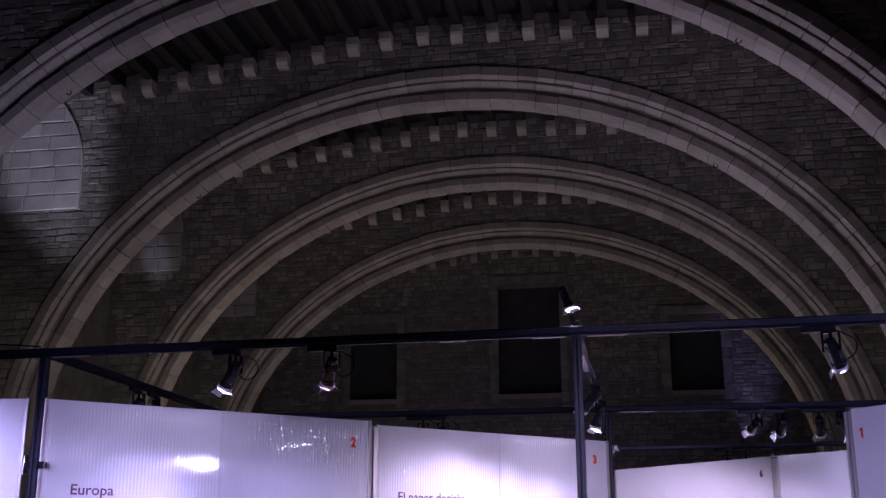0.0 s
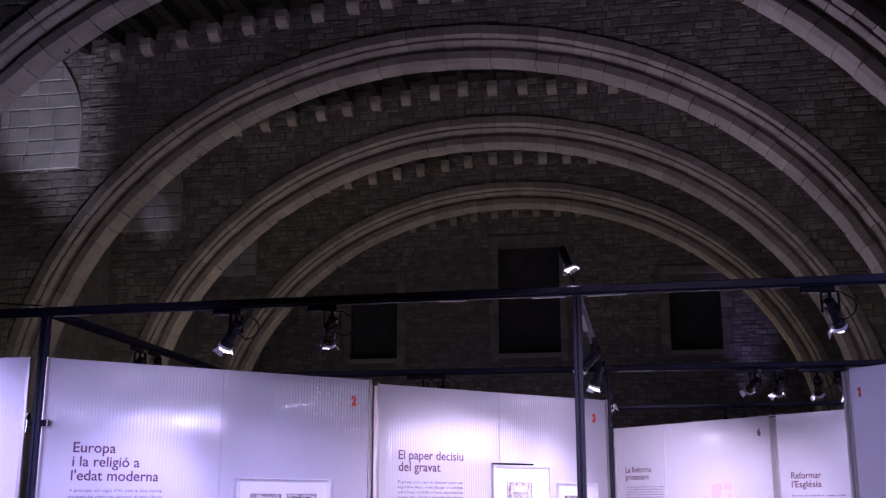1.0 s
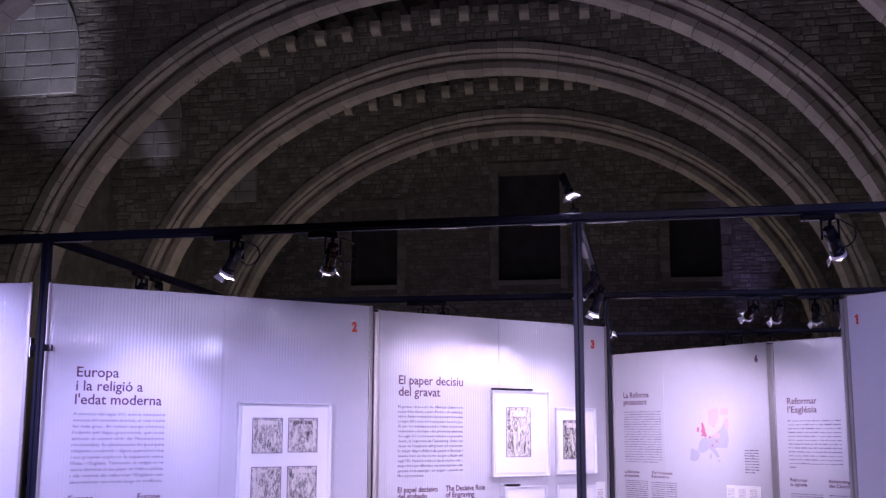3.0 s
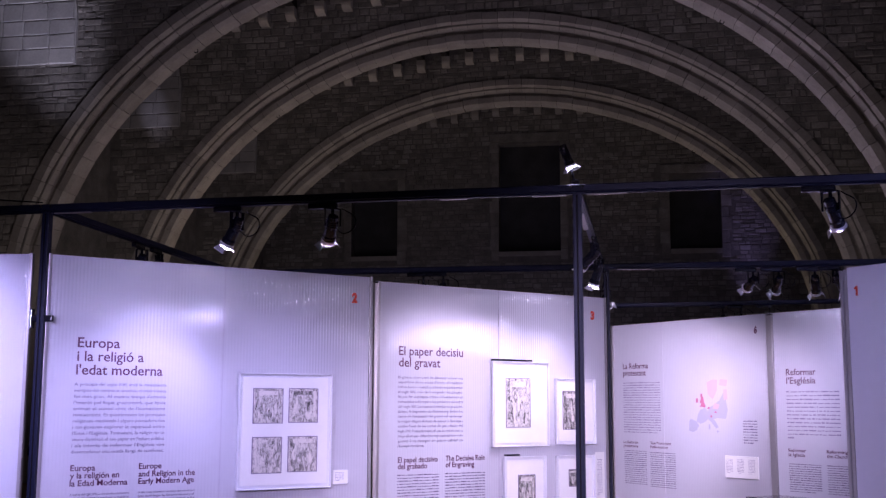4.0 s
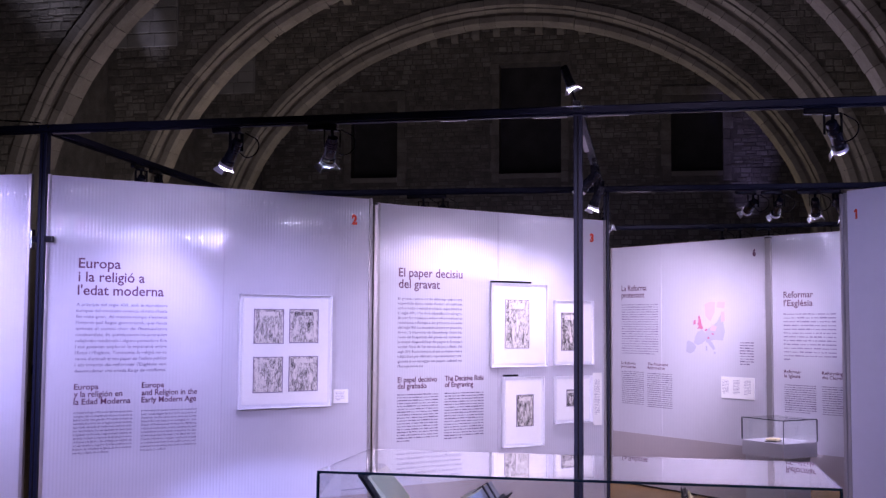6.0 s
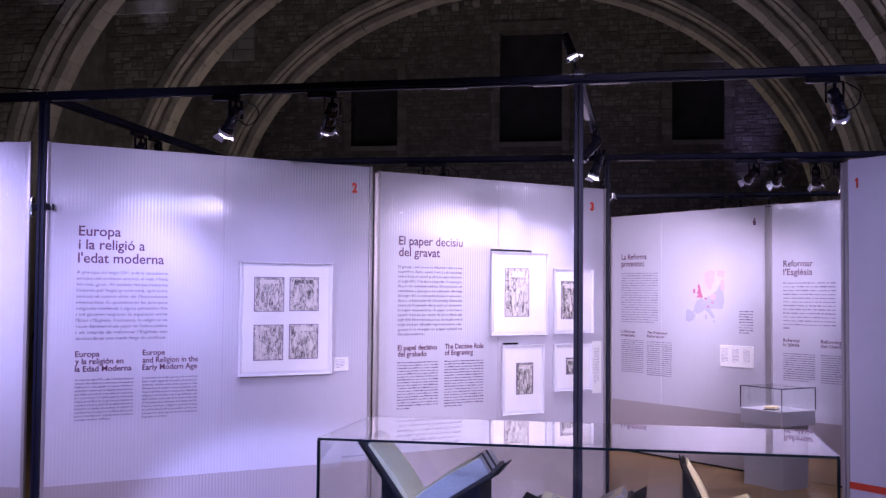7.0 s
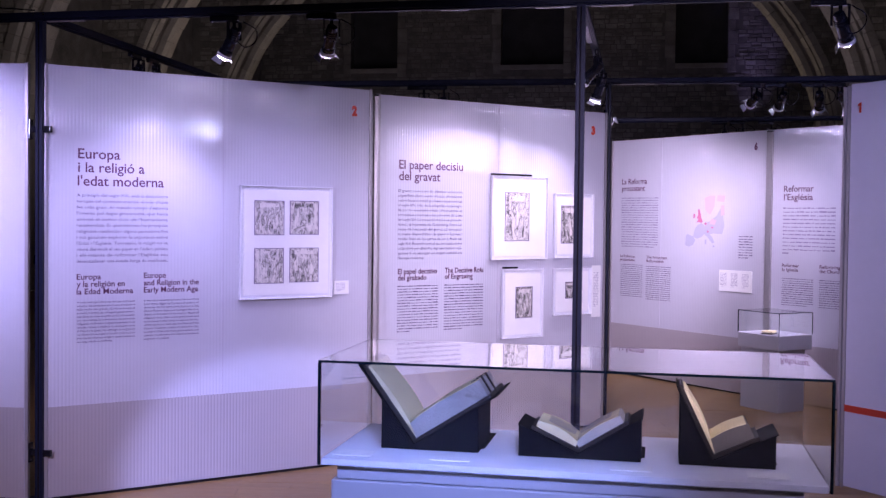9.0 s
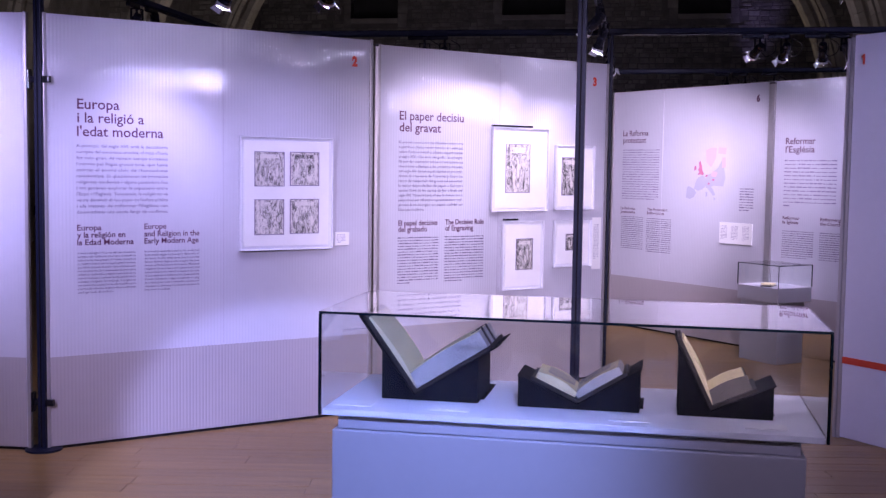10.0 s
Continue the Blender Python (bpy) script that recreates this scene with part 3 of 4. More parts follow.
track_spot(2.84, 8.29, pr(0.5, 1.2), SPOT * 0.7, 110, turn=-9, doors=3)
track_spot(3.0, 8.26, pr(1.4, 1.2), SPOT * 0.45, 110, turn=-9, doors=3)
track_spot(-2.02, 7.25, (-2.7, 7.9, 1.4), SPOT * 0.5, 60, turn=81, doors=2)
track_spot(-1.97, 7.50, (-1.2, 8.2, 1.2), SPOT * 0.5, 60, turn=81, doors=2)
track_spot(-0.16, 8.78, (-0.5, 9.8, 1.2), SPOT * 0.4, 60, turn=-9, doors=2, drop=0.03)
track_spot(0.0, 8.75, (0.4, 9.8, 1.2), SPOT * 0.4, 60, turn=-9, doors=2, drop=0.03)
for x in (2.98, 3.16, 3.44):
    track_spot(x, 11.98 - 0.268 * (x - 1.6), (x + 0.3, 12.6, 1.3), SPOT * 0.3, 60, turn=-15, doors=2, drop=0.045)
track_spot(-2.85, front_y(-2.85), (-3.3, 4.9, 1.0), SPOT * 0.5, 60, turn=-12, doors=2)
# unseen beams added over and beside the camera, to carry fill lamps
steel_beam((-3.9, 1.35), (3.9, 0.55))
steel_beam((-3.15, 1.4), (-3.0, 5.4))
# added fill lamps: light the panels, the showcase and the floor from the front
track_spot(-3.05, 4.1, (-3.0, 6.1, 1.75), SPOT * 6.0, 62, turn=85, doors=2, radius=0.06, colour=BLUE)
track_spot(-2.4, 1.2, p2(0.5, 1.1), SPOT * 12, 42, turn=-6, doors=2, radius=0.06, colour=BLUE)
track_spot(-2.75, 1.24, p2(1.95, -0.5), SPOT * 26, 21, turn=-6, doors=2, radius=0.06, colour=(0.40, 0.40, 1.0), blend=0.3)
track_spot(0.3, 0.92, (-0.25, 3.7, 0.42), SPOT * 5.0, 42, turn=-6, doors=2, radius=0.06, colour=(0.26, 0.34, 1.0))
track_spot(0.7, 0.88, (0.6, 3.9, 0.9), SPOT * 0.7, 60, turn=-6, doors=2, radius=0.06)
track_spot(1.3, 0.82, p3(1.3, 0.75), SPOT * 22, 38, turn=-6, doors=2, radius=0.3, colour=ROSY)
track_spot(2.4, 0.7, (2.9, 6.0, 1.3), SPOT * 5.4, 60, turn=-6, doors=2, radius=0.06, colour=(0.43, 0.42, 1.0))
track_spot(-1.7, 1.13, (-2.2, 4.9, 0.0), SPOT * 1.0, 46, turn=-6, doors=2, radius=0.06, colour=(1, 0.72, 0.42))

# the spotlight that stands above the beam on an arm
up = thing("arm_spotlight", pose(0.668, front_y(0.668) + 0.03, TOP + 0.025), "black spotlight with four bright flaps on an arm above the beam", "spotlight")
part("arm", tube(0.006, 0.12, 12, m=pose(-0.028, 0, 0.112, 0, -14)), BLACK, up)
part("arm_clamp", box(-0.02, 0.02, -0.025, 0.025, -0.004, 0.02, 0.004), BLACK, up)
upcan = part("can", CAN, None, up, m=pose(-0.058, -0.01, 0.178, 14, -24) @ Matrix.Scale(0.72, 4))
part("lens", LENS, None, upcan, "glowing white lens", m=pose(0, 0, -0.136))
part("rim", RIM, None, upcan, "polished metal rim", m=pose(0, 0, -0.118))
for k in range(4):
    part("barn_door", FLAP, None, upcan, "bright polished metal flap", m=pose(0, 0, -0.13, 0, 0, 90 * k + 20) @ pose(0, 0.041, -0.008, 38))


# ================= panels, print and writing =================
HEIGHT = 2.42


def panel_pose(a, b):
    return pose(a[0], a[1], 0, 0, 0, math.degrees(math.atan2(b[1] - a[1], b[0] - a[0])))


def fluted(width, z0, z1, pitch=0.02, y=0.0, amp=0.0010):
    """A twin-wall sheet with upright flutes, face towards -y."""
    bm = bmesh.new()
    n = int(width / pitch) * 8

    def edge(k, z):
        return bm.verts.new((width * k / n, y - 0.006 - amp * 0.5 * (1 - math.cos(math.tau * k / 8)), z))
    cols = [(edge(k, z0), edge(k, z1)) for k in range(n + 1)]
    for (a, b), (c, d) in zip(cols, cols[1:]):
        bm.faces.new((a, c, d, b)).smooth = True
    for z in (z0, z1):
        bm.faces.new([edge(k, z) for k in range(n + 1)] + [bm.verts.new((x, y + 0.006, z)) for x in (width, 0)])
    for xs in ((0, 0), (width, width)):
        bm.faces.new([bm.verts.new((xs[0], yy, z)) for yy, z in ((y - 0.006, z0), (y - 0.006, z1), (y + 0.006, z1), (y + 0.006, z0))])
    bm.faces.new([bm.verts.new((x, y + 0.006, z)) for x, z in ((0, z0), (width, z0), (width, z1), (0, z1))])
    return bm


def text_bm(lines, y=-0.0085, bold=0.006):
    """lines: (words, x, baseline z, cap height, width or None)."""
    out = bmesh.new()
    for words, x, z, cap, width in lines:
        cu = bpy.data.curves.new("writing", "FONT")
        cu.body, cu.size, cu.extrude, cu.resolution_u, cu.offset = words, cap / 0.7, 0.0003, 3, bold * cap
        ob = bpy.data.objects.new("writing", cu)
        scene.collection.objects.link(ob)
        bpy.context.view_layer.update()
        me = bpy.data.meshes.new_from_object(ob.evaluated_get(bpy.context.evaluated_depsgraph_get()))
        bpy.data.objects.remove(ob)
        xs = [v.co.x for v in me.vertices]
        k = width / (max(xs) - min(xs)) if width and xs else 1.0
        me.transform(Matrix.Translation((x, y, z)) @ Matrix.Rotation(radians(90), 4, "X") @ Matrix.Diagonal((k, 1, 1, 1)) @ Matrix.Translation((-min(xs), 0, 0)))
        out.from_mesh(me)
        bpy.data.meshes.remove(me)
        bpy.data.curves.remove(cu)
    return out


def writing(name, lines, mat, parent, label=""):
    for line in lines:
        part(name, text_bm([line], bold=0.016 if name == "heading" else 0.022), mat, parent, label)


def bars_bm(x0, x1, z_top, z_low, rows, rng, last=0.6, y=-0.0085, fill=0.32):
    """Print too small to read, as word-long bars."""
    bm = bmesh.new()
    step = (z_top - z_low) / rows
    for r in range(rows):
        z = z_top - (r + 0.75) * step
        x, end = x0, x0 + (x1 - x0) * (last if r == rows - 1 else 1.0)
        while x < end - step * 0.3:
            w = min(step * rng.choice((0.35, 0.6, 0.9, 1.3, 1.7, 2.2)), end - x)
            if end - x - w < step:
                w = end - x
            h = step * fill * rng.uniform(0.7, 1.3)
            v = [bm.verts.new((px, y, pz)) for px, pz in ((x, z), (x + w, z), (x + w, z + h), (x, z + h))]
            bm.faces.new(v)
            x += w + step * rng.uniform(0.2, 0.4)
    return bm


def exhibition_panel(a, b, number=None, label="", seam=1.013, width=2.0, number_mat=RED, number_u=1.873):
    m = panel_pose(a, b)
    ob = thing("exhibition_panel", m, label or "tall white fluted polycarbonate panel printed with exhibition texts", "panel", "exhibition panels")
    part("sheet", fluted(width, 0.015, HEIGHT), SHEET, ob)
    part("tinted_strip", fluted(width - 0.004, 0.016, 0.52, y=-0.002), BAND, ob, "darker brownish strip along the foot")
    for x in (-0.022, width + 0.002):
        part("edge_profile", box(x, x + 0.02, -0.014, 0.014, 0.0, HEIGHT + 0.004, 0.003), ALU, ob, "slim aluminium edge profile")
    # soft shade along the sheets' seam, put into the colour of a greyer strip
    part("joint_strip", box(seam - 0.004, seam + 0.004, -0.0092, 0.0085, 0.53, HEIGHT - 0.002), SEAM, ob)
    part("bottom_rail", box(0, width, -0.011, 0.011, 0.0, 0.0145), BLACK, ob, "thin black foot rail")
    if number:
        part("number", text_bm([(number, number_u, 2.25, 0.058, 0.038)], bold=0.09), number_mat, ob, "red panel number" if number_mat is RED else "dark panel number")
    return ob


P2A, P2B = (-2.182, 6.044), (-0.484, 7.103)
P3A, P3B = (-0.427, 7.347), (1.24, 8.45)
P6A, P6B = (1.79, 11.48), (2.92, 9.83)
PRA, PRB = (2.95, 9.80), (4.15, 8.20)
P0A, P0B = (-4.29, 6.25), (-2.302, 6.03)
P1A, P1B = (2.42, 6.60), (3.46, 4.89)

rng = random.Random(11)
panel = exhibition_panel(P2A, P2B, "2", "white fluted panel about Europe and religion, numbered two")
writing("heading", [("Europa", 0.160, 1.909, 0.056, 0.235), ("i la religió a", 0.160, 1.833, 0.056, 0.375), ("l'edat moderna", 0.158, 1.757, 0.056, 0.49)], INK, panel, "plum coloured heading")
BODY = ("A principis del segle XVI, amb la descoberta", "europea del continent americà, el món s'havia", "fet més gran. Al mateix temps s'estenia",
        "l'interès pel llegat grecoromà, que havia", "animat el somni cívic de l'humanisme", "renaixentista. Es qüestionaven les jerarquies",
        "religioses medievals i alguns pensadors fins", "i tot gosaven explorar la separació entre", "l'Estat i l'Església. Tanmateix, la religió no va",
        "veure disminuït el seu paper en l'esfera pública", "i els intents de reformar l'Església van", "desencadenar una onada llarga de conflictes.")
part("paragraph", text_bm([(s, 0.153, 1.695 - 0.0338 * k, 0.0175, 0.52) for k, s in enumerate(BODY)]), GREYINK, panel, "grey printed paragraph")
writing("subheading", [("Europa", 0.153, 1.228, 0.032, 0.135), ("y la religión en", 0.153, 1.187, 0.032, 0.27), ("la Edad Moderna", 0.153, 1.145, 0.032, 0.318)], INK, panel)
writing("subheading", [("Europe", 0.533, 1.230, 0.032, 0.13), ("and Religion in the", 0.533, 1.187, 0.032, 0.33), ("Early Modern Age", 0.533, 1.146, 0.032, 0.325)], INK, panel)
BODY = ("A inicios del siglo XVI, a raíz del descubrimiento", "europeo del continente americano, el mundo se", "había hecho más grande. Al mismo tiempo se",
        "extendía el interés por el legado grecorromano,", "que había animado el sueño cívico del humanis-", "mo renacentista. Se cuestionaban las jerarquías",
        "religiosas medievales y algunos pensadores se", "atrevían incluso a explorar la separación entre", "el Estado y la Iglesia. Sin embargo, la religión no",
        "vio disminuido su papel en la esfera pública y los", "intentos de reformar la Iglesia desencadenaron", "una larga oleada de conflictos.")
part("paragraph", text_bm([(t, 0.155, 1.094 - 0.0202 * k, 0.0118, 0.327 if k < 11 else 0.2) for k, t in enumerate(BODY)], bold=0.01), DARKINK, panel, "small grey printed paragraph")
BODY = ("In the early sixteenth century, the world had", "been made bigger by Europe's discovery of", "America. At the same time, interest in the",
        "Greco-Roman legacy encouraged the civic", "dream of Renaissance Humanism. Medieval", "religious hierarchies were questioned, and",
        "some thinkers even dared to explore the idea", "of the separation between the State and the", "Church. However, religion continued to play",
        "an undiminished role in the public sphere, and", "attempts at reforming the Church unleashed a", "long wave of conflicts.")
part("paragraph", text_bm([(t, 0.534, 1.094 - 0.0203 * k, 0.0118, 0.328 if k < 11 else 0.15) for k, t in enumerate(BODY)], bold=0.01), DARKINK, panel, "small grey printed paragraph")

panel = exhibition_panel(P3A, P3B, "3", "white fluted panel about engraving, numbered three", seam=0.99, number_u=1.862)
writing("heading", [("El paper decisiu", 0.150, 1.930, 0.06, 0.525), ("del gravat", 0.150, 1.852, 0.06, 0.335)], INK, panel, "plum coloured heading")
BODY = ("El gravat, com a art de dibuixar sobre una", "superfície dura, venia d'antic: el realitzat", "sobre fusta o metall ja s'havia experimentat",
        "al segle XIV, i l'ús de la xilografia i la calcogra-", "fia per fer estampes soltes i il·lustracions es", "remuntava a Europa a les primeres dècades",
        "del segle XV. La innovació tècnica va precedir,", "doncs, la impremta de Gutenberg. Entre les", "raons de l'expansió del gravat cal esmentar",
        "la major disponibilitat de paper a Europa i", "també l'èxit de les cartes de joc a finals del", "segle XIV. Posteriorment, el seu ús massiu com a",
        "mitjà idoni per difondre representacions reli-", "gioses li va atorgar un paper cabdal en", "l'Europa moderna.")
part("paragraph", text_bm([(t, 0.146, 1.772 - 0.0328 * k, 0.0175, 0.527 if k < 14 else 0.21) for k, t in enumerate(BODY)]), GREYINK, panel, "grey printed paragraph")
writing("subheading", [("El papel decisivo", 0.148, 1.212, 0.036, 0.318), ("del grabado", 0.148, 1.169, 0.036, 0.232)], INK, panel)
writing("subheading", [("The Decisive Role", 0.531, 1.214, 0.036, 0.331), ("of Engraving", 0.531, 1.171, 0.036, 0.24)], INK, panel)
part("paragraph", bars_bm(0.145, 0.475, 1.139, 0.809, 17, rng, 0.3), DARKINK, panel, "small grey printed paragraph")
part("paragraph", bars_bm(0.529, 0.862, 1.139, 0.809, 17, rng, 0.45), DARKINK, panel, "small grey printed paragraph")

for x, y, turn in ((-0.478, 7.235, 4), (-0.447, 7.275, 4), (2.925, 9.79, 40)):
    pf = thing("joint_profile", pose(x, y, 0, 0, 0, turn), "pale aluminium upright between two panels", "profile", "joint profiles")
    part("upright", box(-0.0125, 0.0125, -0.03, 0.03, 0.0, 2.40, 0.003), ALU, pf)
    part("end_cap", box(-0.013, 0.013, -0.031, 0.031, 2.4005, 2.408), BLACK, pf, "dark end cap")

panel = exhibition_panel(P6A, P6B, "6", "white fluted panel about the Reformation with a pale map", seam=0.70, number_u=1.85, number_mat=INK)
writing("heading", [("La Reforma", 0.14, 1.966, 0.056, 0.36), ("protestant", 0.14, 1.895, 0.056, 0.33)], INK, panel, "plum coloured heading")
part("paragraph", bars_bm(0.14, 0.66, 1.836, 1.316, 21, rng, 0.9), PALEINK, panel, "grey printed paragraph")
writing("subheading", [("La Reforma", 0.13, 1.212, 0.027, 0.21), ("protestante", 0.13, 1.175, 0.027, 0.21)], INK, panel)
writing("subheading", [("The Protestant", 0.51, 1.212, 0.027, 0.28), ("Reformation", 0.51, 1.175, 0.027, 0.235)], INK, panel)
part("paragraph", bars_bm(0.14, 0.455, 1.150, 0.807, 17, rng, 1.0), DARKINK, panel, "small grey printed paragraph")
part("paragraph", bars_bm(0.505, 0.845, 1.143, 0.792, 17, rng, 1.0), DARKINK, panel, "small grey printed paragraph")
part("map_legend", bars_bm(1.69, 1.85, 1.471, 1.250, 9, rng, 0.7, fill=0.35), GREYINK, panel)
PINK = material("pink_print", (0.60, 0.44, 0.56), 0.6, vary=0.04)
LILAC = material("lilac_print", (0.42, 0.41, 0.50), 0.6, vary=0.05)
ROSE = material("rose_print", (0.50, 0.14, 0.24), 0.6, vary=0.05)


def flat_shape(outlines, y=-0.0085):
    bm = bmesh.new()
    for pts in outlines:
        bm.faces.new([bm.verts.new((1.03 + 0.5 * x, y, 1.345 + 0.5 * z)) for x, z in pts])
    return bm


for shape in [[(.0, .03), (.1, .0), (.2, .04), (.26, .13), (.20, .2), (.06, .25), (.02, .22)], [(.20, .2), (.3, .16), (.42, .2), (.5, .26), (.5, .4), (.42, .46), (.30, .42), (.24, .34)],
                              [(.5, .22), (.7, .27), (.92, .26), (.97, .42), (.9, .78), (.78, .6), (.62, .5), (.5, .46)], [(.5, .24), (.56, .2), (.68, .08), (.74, .1), (.66, .22), (.56, .28)], [(.7, .0), (.76, .02), (.7, .05)], [(.50, .06), (.54, .06), (.54, .15), (.5, .15)]]:
    part("map_print", flat_shape([shape]), LILAC, panel, "lilac printed map land")
for shape in [[(.5, .72), (.48, .94), (.62, .99), (.74, .98), (.72, .78), (.62, .62), (.56, .66)], [(.78, .88), (.96, .86), (.98, .98), (.8, .99)], [(.6, .45), (.74, .43), (.78, .52), (.66, .55)], [(.88, .6), (.97, .62), (.96, .8), (.88, .8)]]:
    part("map_print", flat_shape([shape], -0.0087), PINK, panel, "pink printed map land")
for shape in [[(.28, .47), (.34, .48), (.42, .46), (.44, .50), (.40, .56), (.39, .63), (.35, .73), (.31, .72), (.32, .62), (.29, .56), (.33, .53)], [(.19, .55), (.25, .56), (.25, .64), (.20, .64)]]:
    part("map_print", flat_shape([shape], -0.0088), ROSE, panel, "red printed map island")
for shape in [[(.47, .44), (.52, .43), (.55, .46), (.50, .48)], [(.54, .29), (.58, .28), (.60, .31), (.56, .33)], [(.64, .37), (.70, .36), (.71, .39), (.66, .40)]]:
    part("map_print", flat_shape([shape], -0.0089), ROSE, panel, "red printed map regions")

panel = exhibition_panel(PRA, PRB, None, "white fluted panel about reforming the church")
writing("heading", [("Reformar", 0.135, 1.863, 0.055, 0.30), ("l'Església", 0.135, 1.789, 0.055, 0.295)], INK, panel, "plum coloured heading")
part("paragraph", bars_bm(0.13, 0.655, 1.738, 1.307, 13, rng, 0.12, fill=0.27), PALEINK, panel, "grey printed paragraph")
writing("subheading", [("Reformar", 0.13, 1.200, 0.028, 0.175), ("la Iglesia", 0.13, 1.162, 0.028, 0.165)], INK, panel)
writing("subheading", [("Reforming", 0.51, 1.200, 0.028, 0.20), ("the Church", 0.51, 1.162, 0.028, 0.205)], INK, panel)
part("paragraph", bars_bm(0.13, 0.45, 1.107, 0.856, 13, rng, 0.8), DARKINK, panel, "small grey printed paragraph")
part("paragraph", bars_bm(0.51, 0.84, 1.107, 0.856, 13, rng, 0.8), DARKINK, panel, "small grey printed paragraph")

panel = exhibition_panel(P0A, P0B, None, "brightly lit white fluted panel beside a steel post")
part("paragraph", bars_bm(1.55, 1.83, 1.45, 1.12, 7, rng, 0.7), DARKINK, panel, "dark printed lines")

panel = thing("solid_panel", panel_pose(P1A, P1B), "smooth lilac grey panel with a red stripe, numbered one", "panel")
part("board", box(0.05, 2.0, -0.012, 0.012, 0.01, HEIGHT + 0.005, 0.003), SOLID, panel)
part("edge_profile", box(0.0, 0.022, -0.02, 0.02, 0.0, HEIGHT - 0.01, 0.004), ALU, panel, "pale aluminium edge profile")
part("edge_profile", box(0.026, 0.048, -0.014, 0.014, 0.0, HEIGHT - 0.005, 0.003), ALU, panel, "pale aluminium edge profile")
part("stripe", box(0.05, 2.0, -0.0145, -0.0125, 0.462, 0.503), RED, panel, "bright red stripe")
part("number", prism([(0.110, 2.250), (0.124, 2.250), (0.124, 2.310), (0.114, 2.310), (0.099, 2.298), (0.102, 2.289), (0.110, 2.293)], -0.0142, -0.0128), RED, panel, "red panel number")


# ================= framed prints =================
def engraving_material(name, dark):
    m = bpy.data.materials.new(name)
    m.use_nodes = True
    nt = m.node_tree
    b = nt.nodes["Principled BSDF"]
    b.inputs["Roughness"].default_value = 0.7
    tc, oi = nt.nodes.new("ShaderNodeTexCoord"), nt.nodes.new("ShaderNodeObjectInfo")
    sh = nt.nodes.new("ShaderNodeVectorMath")
    sh.operation = "MULTIPLY_ADD"
    nt.links.new(oi.outputs["Random"], sh.inputs[0])
    sh.inputs[1].default_value = (7, 0, 11)
    nt.links.new(tc.outputs["Object"], sh.inputs[2])
    mp = nt.nodes.new("ShaderNodeMapping")
    mp.inputs["Scale"].default_value = (1, 1, 0.42)
    nt.links.new(sh.outputs[0], mp.inputs["Vector"])
    form = nt.nodes.new("ShaderNodeTexNoise")
    form.inputs["Scale"].default_value, form.inputs["Detail"].default_value, form.inputs["Roughness"].default_value, form.inputs["Distortion"].default_value = 62, 4, 0.65, 0.8
    nt.links.new(mp.outputs[0], form.inputs["Vector"])
    fine = nt.nodes.new("ShaderNodeTexNoise")
    fine.inputs["Scale"].default_value, fine.inputs["Detail"].default_value, fine.inputs["Roughness"].default_value = 210, 6, 0.8
    nt.links.new(sh.outputs[0], fine.inputs["Vector"])
    s2 = nt.nodes.new("ShaderNodeMath")
    s2.operation = "MULTIPLY_ADD"
    nt.links.new(fine.outputs["Fac"], s2.inputs[0])
    s2.inputs[1].default_value = 1.1
    nt.links.new(form.outputs["Fac"], s2.inputs[2])
    ramp = nt.nodes.new("ShaderNodeValToRGB")
    ramp.color_ramp.elements[0].position, ramp.color_ramp.elements[0].color = 0.18, (0.045, 0.040, 0.040, 1)
    ramp.color_ramp.elements[1].position, ramp.color_ramp.elements[1].color = 0.9, (0.72, 0.68, 0.62, 1)
    shift = nt.nodes.new("ShaderNodeMath")
    shift.operation = "MULTIPLY_ADD"
    nt.links.new(s2.outputs[0], shift.inputs[0])
    shift.inputs[1].default_value, shift.inputs[2].default_value = 3.0, -2.45 - dark * 1.2
    nt.links.new(shift.outputs[0], ramp.inputs[0])
    nt.links.new(ramp.outputs[0], b.inputs["Base Color"])
    return m


ENGRAVE, ENGRAVE_D = engraving_material("engraving", 0.0), engraving_material("dark_engraving", 0.22)
ENGRAVE_L = engraving_material("pale_engraving", -0.28)
PR = random.Random(21)


